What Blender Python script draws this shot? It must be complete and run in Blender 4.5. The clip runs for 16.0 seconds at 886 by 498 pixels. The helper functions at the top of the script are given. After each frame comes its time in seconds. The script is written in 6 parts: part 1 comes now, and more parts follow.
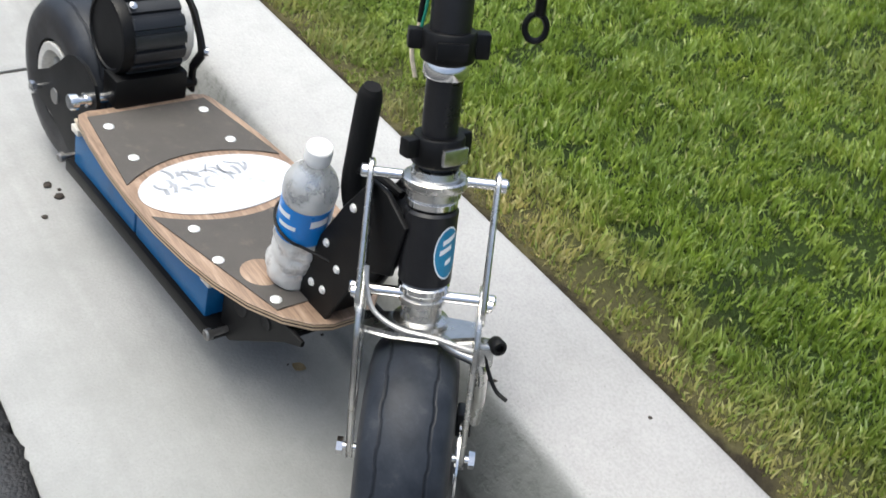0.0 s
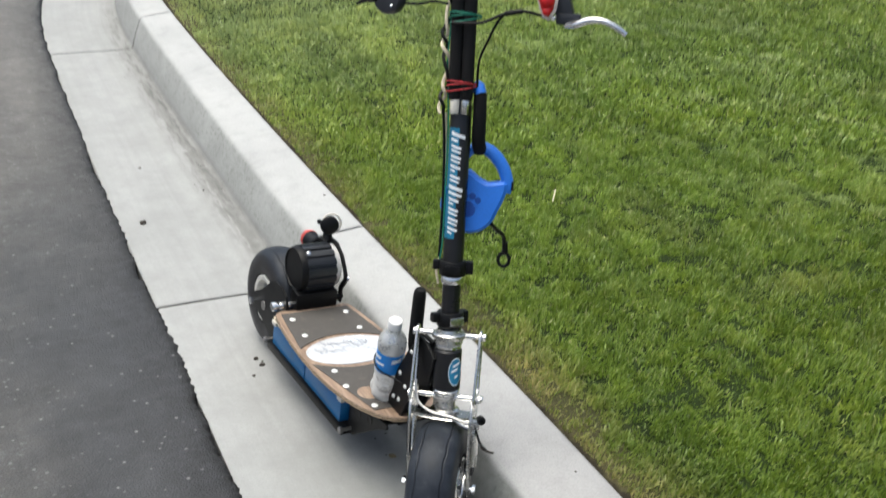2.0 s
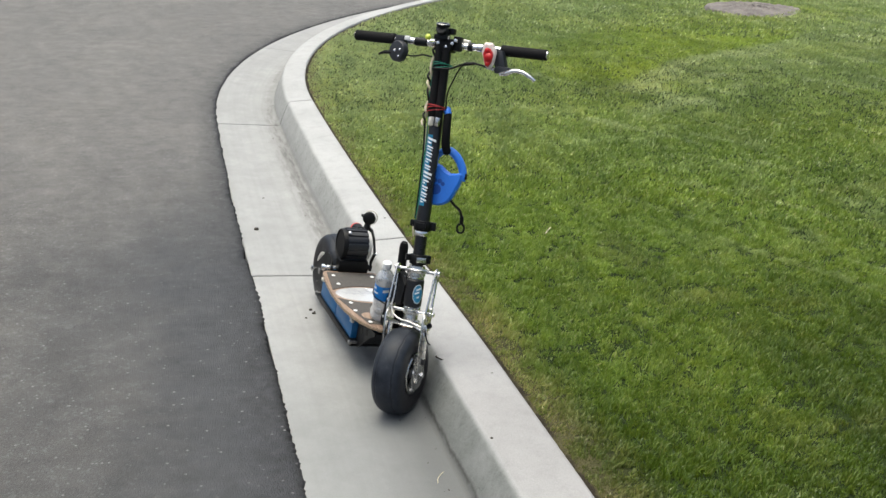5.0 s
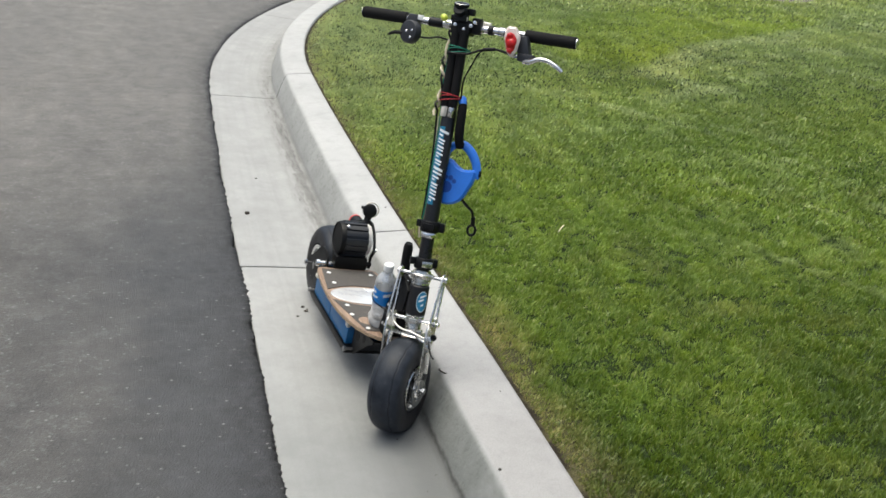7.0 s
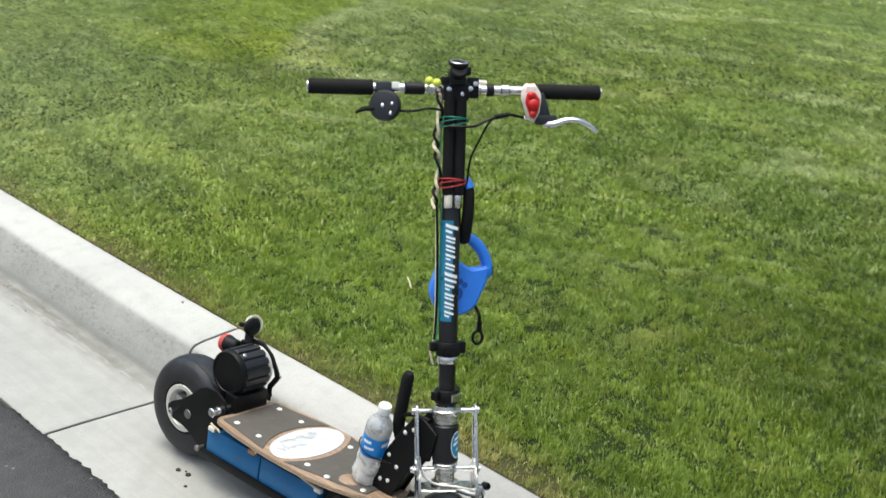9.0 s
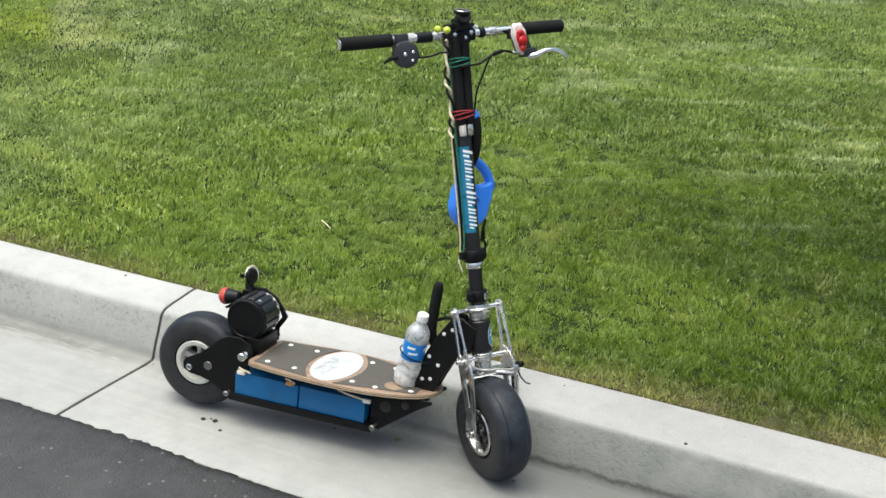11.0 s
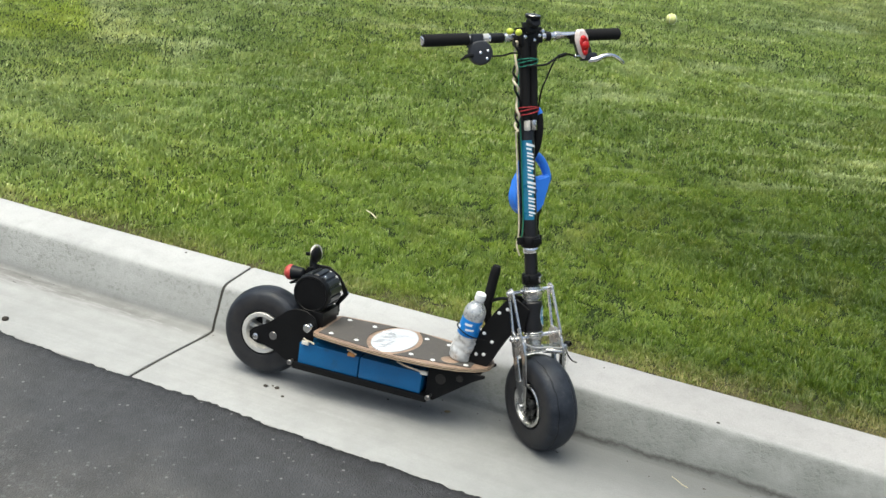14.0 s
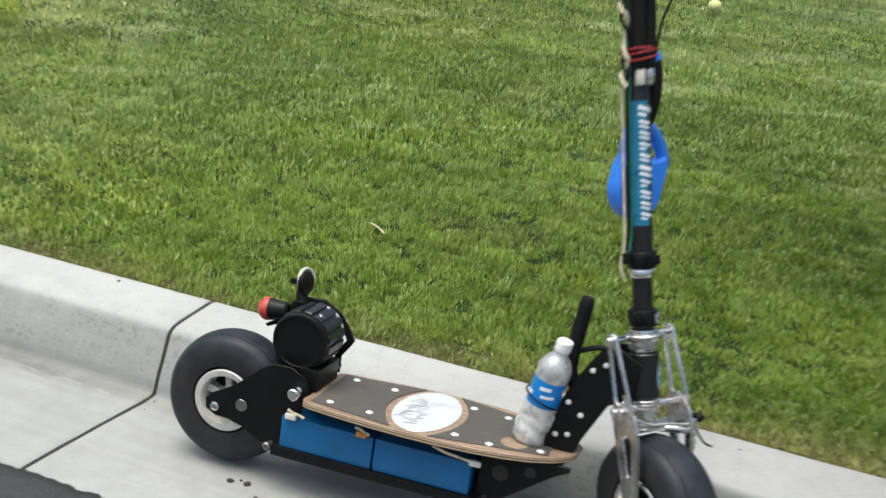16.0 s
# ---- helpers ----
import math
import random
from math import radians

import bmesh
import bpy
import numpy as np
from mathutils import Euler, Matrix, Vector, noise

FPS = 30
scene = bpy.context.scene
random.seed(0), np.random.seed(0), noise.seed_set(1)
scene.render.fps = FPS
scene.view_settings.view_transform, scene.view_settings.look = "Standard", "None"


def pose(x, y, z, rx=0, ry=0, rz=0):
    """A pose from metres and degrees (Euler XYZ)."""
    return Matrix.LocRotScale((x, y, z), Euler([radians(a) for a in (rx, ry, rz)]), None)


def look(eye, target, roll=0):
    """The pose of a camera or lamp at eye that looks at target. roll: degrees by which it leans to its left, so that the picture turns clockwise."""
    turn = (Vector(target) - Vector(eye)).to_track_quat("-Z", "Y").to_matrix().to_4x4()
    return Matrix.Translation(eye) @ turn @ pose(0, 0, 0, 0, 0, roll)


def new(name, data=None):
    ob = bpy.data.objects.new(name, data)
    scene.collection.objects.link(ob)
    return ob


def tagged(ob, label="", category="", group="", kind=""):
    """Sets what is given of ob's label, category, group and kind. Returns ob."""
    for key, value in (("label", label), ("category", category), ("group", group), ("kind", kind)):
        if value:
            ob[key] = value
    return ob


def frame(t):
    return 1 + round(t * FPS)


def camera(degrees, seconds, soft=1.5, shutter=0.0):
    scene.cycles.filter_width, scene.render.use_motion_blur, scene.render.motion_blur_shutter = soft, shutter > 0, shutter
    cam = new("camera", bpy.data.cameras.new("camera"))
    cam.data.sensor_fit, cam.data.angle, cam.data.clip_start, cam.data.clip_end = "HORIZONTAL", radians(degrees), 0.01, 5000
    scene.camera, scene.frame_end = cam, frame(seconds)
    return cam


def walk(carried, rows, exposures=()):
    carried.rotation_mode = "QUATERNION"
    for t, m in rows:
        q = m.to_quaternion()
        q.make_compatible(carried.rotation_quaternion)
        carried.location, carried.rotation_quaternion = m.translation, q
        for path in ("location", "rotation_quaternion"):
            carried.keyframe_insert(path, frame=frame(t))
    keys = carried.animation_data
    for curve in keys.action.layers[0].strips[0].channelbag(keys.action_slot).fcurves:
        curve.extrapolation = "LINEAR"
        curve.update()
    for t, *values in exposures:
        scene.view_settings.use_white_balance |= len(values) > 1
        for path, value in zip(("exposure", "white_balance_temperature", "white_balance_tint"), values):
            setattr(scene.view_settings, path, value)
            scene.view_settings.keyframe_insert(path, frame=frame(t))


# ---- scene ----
cam = camera(42.4, 16.0, shutter=0.3)
PATH = [
    (0, (1.58, -0.32, 1.114), (0.276, 0.483, -0.173), 5.8),
    (0.5, (1.8, -0.367, 1.216), (0.385, 0.387, 0.02), 6.1),
    (1, (2.352, -0.556, 1.591), (0.9, 0.15, 0.411), 3.8),
    (1.5, (2.417, -0.541, 1.614), (0.927, 0.069, 0.427), 1.5),
    (2, (2.618, -0.534, 1.653), (0.958, 0.078, 0.72), -0.5),
    (2.5, (2.934, -0.537, 1.682), (1.207, 0.03, 0.846), 1.2),
    (3, (3.223, -0.478, 1.72), (1.434, 0.006, 0.97), 2.2),
    (3.5, (3.581, -0.374, 1.706), (1.756, 0.006, 0.983), 2.0),
    (4, (3.889, -0.394, 1.744), (2.053, -0.034, 1.037), 1.0),
    (4.2, (4.002, -0.405, 1.718), (2.166, -0.043, 1.012), 1.7),
    (6.3, (4.05, -0.4, 1.713), (2.205, -0.04, 1.031), 1.7),
    (6.5, (3.963, -0.388, 1.714), (2.126, -0.032, 1.009), 1.0),
    (7, (3.687, -0.388, 1.684), (1.867, -0.013, 0.943), 4.2),
    (7.5, (3.348, -0.622, 1.695), (1.608, -0.015, 0.917), 1.5),
    (8, (2.987, -0.82, 1.687), (1.305, -0.062, 0.913), 1.3),
    (8.5, (2.609, -0.985, 1.709), (1.041, -0.017, 0.932), 5.0),
    (9, (2.37, -1.335, 1.702), (1.003, -0.09, 0.94), 3.7),
    (9.5, (2.128, -1.549, 1.66), (0.974, -0.151, 0.815), 5.3),
    (9.7, (2.04, -1.63, 1.643), (0.966, -0.192, 0.761), 5.2),
    (11.8, (1.927, -2.487, 1.798), (1.105, -0.822, 1.054), 2.4),
    (12, (1.909, -2.524, 1.797), (1.084, -0.853, 1.07), 3.3),
    (12.5, (1.891, -2.535, 1.767), (1.046, -0.863, 1.068), 3.6),
    (13, (1.893, -2.528, 1.749), (1.038, -0.878, 1.009), 4.4),
    (13.5, (1.888, -2.53, 1.746), (1.035, -0.892, 0.979), 4.4),
    (14, (1.889, -2.546, 1.75), (1.04, -0.91, 0.973), 4.9),
    (14.5, (1.888, -2.546, 1.755), (1.032, -0.908, 0.99), 4.7),
    (15, (1.885, -2.55, 1.76), (1.028, -0.91, 1.001), 5.1),
    (15.5, (1.787, -2.309, 1.701), (0.893, -0.686, 0.949), 4.4),
    (16, (1.271, -1.697, 1.281), (0.448, -0.023, 0.559), 5.1),
]
walk(cam, [(t, look(e, g, r)) for t, e, g, r in PATH], [(0.0, 1.03, 6000, 1), (1.0, 1.07, 6040, 0), (1.5, 0.90, 6060, 0), (3.5, 0.81, 6220, 0), (7.0, 0.785, 6220, 0), (8.5, 0.91, 6220, -2), (9.5, 1.02, 6200, -3), (12.0, 1.02, 6200, -3), (15.0, 0.90, 6200, -3), (16.0, 0.84, 6150, -2)])

# ---- light ----
world = bpy.data.worlds.new("sky")
scene.world = world
world.use_nodes = True
_nt = world.node_tree
_sky = _nt.nodes.new("ShaderNodeTexSky")
_sky.sky_type = "NISHITA"
_sky.sun_disc = False
_sky.sun_elevation = radians(80)
_sky.sun_rotation = radians(-140)
_sky.dust_density = 8.0
_sky.air_density = 0.6
_sky.ozone_density = 0.0
_bg = _nt.nodes["Background"]
_bg.inputs["Strength"].default_value = 0.135
_nt.links.new(_sky.outputs["Color"], _bg.inputs["Color"])
sun = new("sun", bpy.data.lights.new("sun", "SUN"))
sun.data.energy = 0.55
sun.data.angle = radians(85)
sun.data.color = (1.0, 0.95, 0.88)
sun.matrix_world = look((-1.0, -1.2, 8.5), (0, 0, 0))


# ---- materials ----
def nodes_of(name):
    m = bpy.data.materials.new(name)
    m.use_nodes = True
    nt = m.node_tree
    return m, nt, nt.nodes["Principled BSDF"]


def texture(nt, kind, scale, detail=3.0, rough=0.55, vector=None):
    n = nt.nodes.new(kind)
    n.inputs["Scale"].default_value = scale
    if kind == "ShaderNodeTexNoise":
        n.inputs["Detail"].default_value = detail
        n.inputs["Roughness"].default_value = rough
    if vector is None:
        vector = nt.nodes.new("ShaderNodeTexCoord").outputs["Object"]
    nt.links.new(vector, n.inputs["Vector"])
    return n


def ramp(nt, fac, stops):
    n = nt.nodes.new("ShaderNodeValToRGB")
    e = n.color_ramp.elements
    while len(e) < len(stops):
        e.new(0.5)
    for el, (p, c) in zip(e, stops):
        el.position = p
        el.color = (*c, 1) if len(c) == 3 else c
    nt.links.new(fac, n.inputs["Fac"])
    return n.outputs["Color"]


def grey(v):
    return (v, v, v)


def mix(nt, fac, a, b, blend="MIX"):
    n = nt.nodes.new("ShaderNodeMix")
    n.data_type = "RGBA"
    n.blend_type = blend
    for s, v in ((n.inputs[0], fac), (n.inputs[6], a), (n.inputs[7], b)):
        if isinstance(v, (int, float)):
            s.default_value = v
        elif isinstance(v, tuple):
            s.default_value = (*v, 1)
        else:
            nt.links.new(v, s)
    return n.outputs[2]


def calc(nt, op, a, b=0.0, c=0.0):
    n = nt.nodes.new("ShaderNodeMath")
    n.operation = op
    for s, v in zip(n.inputs, (a, b, c)):
        if isinstance(v, (int, float)):
            s.default_value = v
        else:
            nt.links.new(v, s)
    return n.outputs[0]


def bump(nt, bsdf, height, strength, distance=0.002):
    b = nt.nodes.new("ShaderNodeBump")
    b.inputs["Strength"].default_value = strength
    b.inputs["Distance"].default_value = distance
    nt.links.new(height, b.inputs["Height"])
    nt.links.new(b.outputs["Normal"], bsdf.inputs["Normal"])


def surface(name, base, rough=0.5, metal=0.0, spread=0.2, fine=180.0, coarse=14.0, relief=0.15, wear=None, coat=0.0, gloss_spread=0.12):
    """A material with colour variation at two scales, uneven gloss and fine relief. wear: a colour for rubbed or dusty spots."""
    m, nt, p = nodes_of(name)
    n1 = texture(nt, "ShaderNodeTexNoise", fine, 2)
    n2 = texture(nt, "ShaderNodeTexNoise", coarse, 4)
    both = calc(nt, "ADD", calc(nt, "MULTIPLY", n1.outputs["Fac"], 0.4), calc(nt, "MULTIPLY", n2.outputs["Fac"], 0.6))
    lo = tuple(c * (1 - spread) for c in base)
    hi = tuple(min(1.0, c * (1 + spread)) for c in base)
    col = ramp(nt, both, [(0.3, lo), (0.7, hi)])
    if wear:
        n3 = texture(nt, "ShaderNodeTexNoise", coarse * 2.3, 6, 0.7)
        col = mix(nt, ramp(nt, n3.outputs["Fac"], [(0.56, grey(0)), (0.72, grey(0.7))]), col, wear)
    nt.links.new(col, p.inputs["Base Color"])
    r = nt.nodes.new("ShaderNodeMapRange")
    r.inputs["To Min"].default_value = max(0.02, rough - gloss_spread)
    r.inputs["To Max"].default_value = min(1.0, rough + gloss_spread)
    nt.links.new(n2.outputs["Fac"], r.inputs["Value"])
    nt.links.new(r.outputs["Result"], p.inputs["Roughness"])
    p.inputs["Metallic"].default_value = metal
    p.inputs["Coat Weight"].default_value = coat
    if relief:
        bump(nt, p, n1.outputs["Fac"], relief, 0.001)
    return m


def concrete_material():
    m, nt, p = nodes_of("cast_concrete")
    big = texture(nt, "ShaderNodeTexNoise", 1.7, 5, 0.6)
    mid = texture(nt, "ShaderNodeTexNoise", 16, 5, 0.65)
    fine = texture(nt, "ShaderNodeTexNoise", 260, 3, 0.6)
    pits = texture(nt, "ShaderNodeTexVoronoi", 95)
    col = ramp(nt, big.outputs["Fac"], [(0.3, (0.352, 0.354, 0.351)), (0.7, (0.440, 0.442, 0.438))])
    col = mix(nt, 0.55, col, ramp(nt, mid.outputs["Fac"], [(0.28, grey(0.80)), (0.5, grey(1.0)), (0.75, grey(1.06))]), "MULTIPLY")
    col = mix(nt, 0.38, col, ramp(nt, fine.outputs["Fac"], [(0.32, grey(0.72)), (0.62, grey(1.10))]), "MULTIPLY")
    # small air holes and dark grains
    col = mix(nt, ramp(nt, pits.outputs["Distance"], [(0.06, grey(0.38)), (0.13, grey(0.0))]), col, (0.2, 0.195, 0.18))
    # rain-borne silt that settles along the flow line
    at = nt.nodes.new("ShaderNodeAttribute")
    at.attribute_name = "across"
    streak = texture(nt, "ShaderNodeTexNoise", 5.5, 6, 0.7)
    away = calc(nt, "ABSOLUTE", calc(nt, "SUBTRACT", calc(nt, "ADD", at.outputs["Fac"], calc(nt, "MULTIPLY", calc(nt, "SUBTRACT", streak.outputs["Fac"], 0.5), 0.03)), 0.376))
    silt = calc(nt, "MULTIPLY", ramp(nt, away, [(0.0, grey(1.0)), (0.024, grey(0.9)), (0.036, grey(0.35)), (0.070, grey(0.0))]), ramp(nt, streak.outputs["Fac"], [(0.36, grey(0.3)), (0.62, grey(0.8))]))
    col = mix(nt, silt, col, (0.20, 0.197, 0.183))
    # long faint streaks that the broom and the water drew along the gutter
    place = nt.nodes.new("ShaderNodeNewGeometry")
    px = nt.nodes.new("ShaderNodeSeparateXYZ")
    nt.links.new(place.outputs["Position"], px.inputs[0])
    lane = nt.nodes.new("ShaderNodeCombineXYZ")
    nt.links.new(calc(nt, "MULTIPLY", px.outputs[0], 0.9), lane.inputs[0])
    nt.links.new(calc(nt, "MULTIPLY", at.outputs["Fac"], 55.0), lane.inputs[1])
    broom = texture(nt, "ShaderNodeTexNoise", 0.55, 4, 0.6, lane.outputs[0])
    below = ramp(nt, at.outputs["Fac"], [(0.395, grey(1.0)), (0.408, grey(0.0))])
    col = mix(nt, calc(nt, "MULTIPLY", below, ramp(nt, broom.outputs["Fac"], [(0.40, grey(0.0)), (0.70, grey(0.30))])), col, (0.230, 0.231, 0.227))
    # a dark damp streak that starts behind the rear wheel
    here = nt.nodes.new("ShaderNodeNewGeometry")
    hx = nt.nodes.new("ShaderNodeSeparateXYZ")
    nt.links.new(here.outputs["Position"], hx.inputs[0])
    damp = texture(nt, "ShaderNodeTexNoise", 3.4, 6, 0.75)
    wet = calc(nt, "MULTIPLY", ramp(nt, calc(nt, "ABSOLUTE", calc(nt, "SUBTRACT", at.outputs["Fac"], calc(nt, "ADD", 0.338, calc(nt, "MULTIPLY", damp.outputs["Fac"], 0.06)))), [(0.008, grey(1.0)), (0.036, grey(0.0))]), ramp(nt, damp.outputs["Fac"], [(0.40, grey(0.0)), (0.54, grey(0.9))]))
    wet = calc(nt, "MULTIPLY", wet, ramp(nt, calc(nt, "ADD", calc(nt, "MULTIPLY", hx.outputs[0], 0.2), 1.0), [(0.50, grey(0.0)), (0.60, grey(0.9)), (0.90, grey(0.9)), (0.95, grey(0.0))]))
    col = mix(nt, wet, col, (0.115, 0.112, 0.105))
    # thin film of road dust over the gutter
    film = calc(nt, "MULTIPLY", ramp(nt, at.outputs["Fac"], [(0.395, grey(1.0)), (0.410, grey(0.0))]), ramp(nt, streak.outputs["Fac"], [(0.3, grey(0.28)), (0.65, grey(0.62))]))
    col = mix(nt, film, col, (0.226, 0.228, 0.224))
    # dark smears of washed-in dirt along the flow line
    smear_at = nt.nodes.new("ShaderNodeCombineXYZ")
    nt.links.new(calc(nt, "MULTIPLY", px.outputs[0], 7.0), smear_at.inputs[0])
    nt.links.new(calc(nt, "MULTIPLY", at.outputs["Fac"], 42.0), smear_at.inputs[1])
    smear = texture(nt, "ShaderNodeTexNoise", 0.9, 5, 0.7, smear_at.outputs[0])
    flow = calc(nt, "MULTIPLY", ramp(nt, at.outputs["Fac"], [(0.285, grey(0.0)), (0.340, grey(0.7)), (0.375, grey(1.0)), (0.398, grey(0.6)), (0.406, grey(0.0))]), ramp(nt, calc(nt, "ADD", calc(nt, "MULTIPLY", hx.outputs[0], 0.2), 1.0), [(0.30, grey(0.3)), (0.50, grey(0.9)), (0.64, grey(1.0)), (0.86, grey(0.7)), (0.95, grey(0.0))]))
    col = mix(nt, calc(nt, "MULTIPLY", flow, ramp(nt, smear.outputs["Fac"], [(0.42, grey(0.10)), (0.50, grey(0.35)), (0.60, grey(0.9))])), col, (0.105, 0.103, 0.098))
    # muddy water stands ahead of the front wheel: a grey tide mark up to a hairline crack along the foot of the face
    ahead = ramp(nt, calc(nt, "ADD", calc(nt, "MULTIPLY", hx.outputs[0], 0.5), calc(nt, "MULTIPLY", damp.outputs["Fac"], 0.25)), [(0.34, grey(0.0)), (0.60, grey(1.0))])
    wavy = calc(nt, "ADD", at.outputs["Fac"], calc(nt, "MULTIPLY", calc(nt, "SUBTRACT", streak.outputs["Fac"], 0.5), 0.022))
    tide = calc(nt, "MULTIPLY", ramp(nt, calc(nt, "ADD", at.outputs["Fac"], calc(nt, "MULTIPLY", damp.outputs["Fac"], 0.16)), [(0.08, grey(0.30)), (0.26, grey(0.45)), (0.41, grey(0.90)), (0.44, grey(0.93))]), ramp(nt, wavy, [(0.402, grey(1.0)), (0.410, grey(0.35)), (0.440, grey(0.0))]))
    col = mix(nt, calc(nt, "MULTIPLY", ahead, tide), col, (0.118, 0.122, 0.120))
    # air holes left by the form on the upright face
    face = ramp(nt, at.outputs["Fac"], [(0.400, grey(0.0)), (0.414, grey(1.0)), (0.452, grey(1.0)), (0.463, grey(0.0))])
    holes = texture(nt, "ShaderNodeTexNoise", 75, 3, 0.6)
    blot = texture(nt, "ShaderNodeTexNoise", 9, 4, 0.7)
    worn = calc(nt, "MULTIPLY", ramp(nt, holes.outputs["Fac"], [(0.50, grey(0.0)), (0.66, grey(0.8))]), ramp(nt, blot.outputs["Fac"], [(0.38, grey(0.15)), (0.62, grey(1.0))]))
    col = mix(nt, calc(nt, "MULTIPLY", worn, face), col, (0.185, 0.192, 0.176))
    # blotched tint over the whole face: dirt, and its upright side's shade painted in
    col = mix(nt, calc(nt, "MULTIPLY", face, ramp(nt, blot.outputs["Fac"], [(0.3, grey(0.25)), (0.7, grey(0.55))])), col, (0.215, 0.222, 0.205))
    # the face is mixed darker and duller ahead of the front wheel
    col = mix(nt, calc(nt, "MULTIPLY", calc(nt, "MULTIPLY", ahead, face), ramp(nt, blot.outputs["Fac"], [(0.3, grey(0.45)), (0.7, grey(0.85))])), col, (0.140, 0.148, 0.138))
    hair = ramp(nt, calc(nt, "ABSOLUTE", calc(nt, "SUBTRACT", wavy, 0.407)), [(0.0012, grey(0.85)), (0.0036, grey(0.0))])
    col = mix(nt, calc(nt, "MULTIPLY", calc(nt, "MULTIPLY", ahead, hair), ramp(nt, streak.outputs["Fac"], [(0.32, grey(0.5)), (0.5, grey(1.0))])), col, (0.045, 0.044, 0.040))
    # a lime line that the water left behind the first joint, and dirt in the seam under the face
    geo = nt.nodes.new("ShaderNodeNewGeometry")
    xyz = nt.nodes.new("ShaderNodeSeparateXYZ")
    nt.links.new(geo.outputs["Position"], xyz.inputs[0])
    wave = texture(nt, "ShaderNodeTexNoise", 7, 5, 0.7)
    off = calc(nt, "ABSOLUTE", calc(nt, "SUBTRACT", calc(nt, "ADD", at.outputs["Fac"], calc(nt, "MULTIPLY", calc(nt, "SUBTRACT", wave.outputs["Fac"], 0.5), 0.045)), 0.350))
    lime = calc(nt, "MULTIPLY", ramp(nt, off, [(0.001, grey(1.0)), (0.0050, grey(0.0))]), ramp(nt, calc(nt, "ADD", calc(nt, "MULTIPLY", xyz.outputs[0], 0.9), 1.2), [(0.0, grey(0.0)), (0.3, grey(0.20)), (0.9, grey(0.24)), (1.0, grey(0.0))]))
    col = mix(nt, calc(nt, "MULTIPLY", lime, ramp(nt, mid.outputs["Fac"], [(0.42, grey(0.0)), (0.56, grey(1.0))])), col, (0.62, 0.62, 0.61))
    seam = ramp(nt, at.outputs["Fac"], [(0.392, grey(0.0)), (0.398, grey(0.18)), (0.404, grey(0.18)), (0.410, grey(0.0))])
    col = mix(nt, calc(nt, "MULTIPLY", seam, ramp(nt, wave.outputs["Fac"], [(0.35, grey(0.35)), (0.55, grey(1.0))])), col, (0.075, 0.068, 0.058))
    # the top is tinted a faint, darker pinkish grey, more so ahead of the scooter
    top_tint = calc(nt, "MULTIPLY", ramp(nt, at.outputs["Fac"], [(0.455, grey(0.0)), (0.470, grey(1.0))]), ramp(nt, calc(nt, "ADD", calc(nt, "MULTIPLY", hx.outputs[0], 0.5), calc(nt, "MULTIPLY", blot.outputs["Fac"], 0.25)), [(0.20, grey(0.08)), (0.70, grey(1.0))]))
    col = mix(nt, top_tint, col, mix(nt, 1.0, col, (0.81, 0.79, 0.79), "MULTIPLY"))
    nt.links.new(col, p.inputs["Base Color"])
    p.inputs["Roughness"].default_value = 0.86
    h = calc(nt, "ADD", fine.outputs["Fac"], calc(nt, "MULTIPLY", mid.outputs["Fac"], 1.6))
    h = calc(nt, "SUBTRACT", h, calc(nt, "MULTIPLY", calc(nt, "MULTIPLY", worn, face), 1.2))
    bump(nt, p, h, 0.35, 0.0025)
    return m


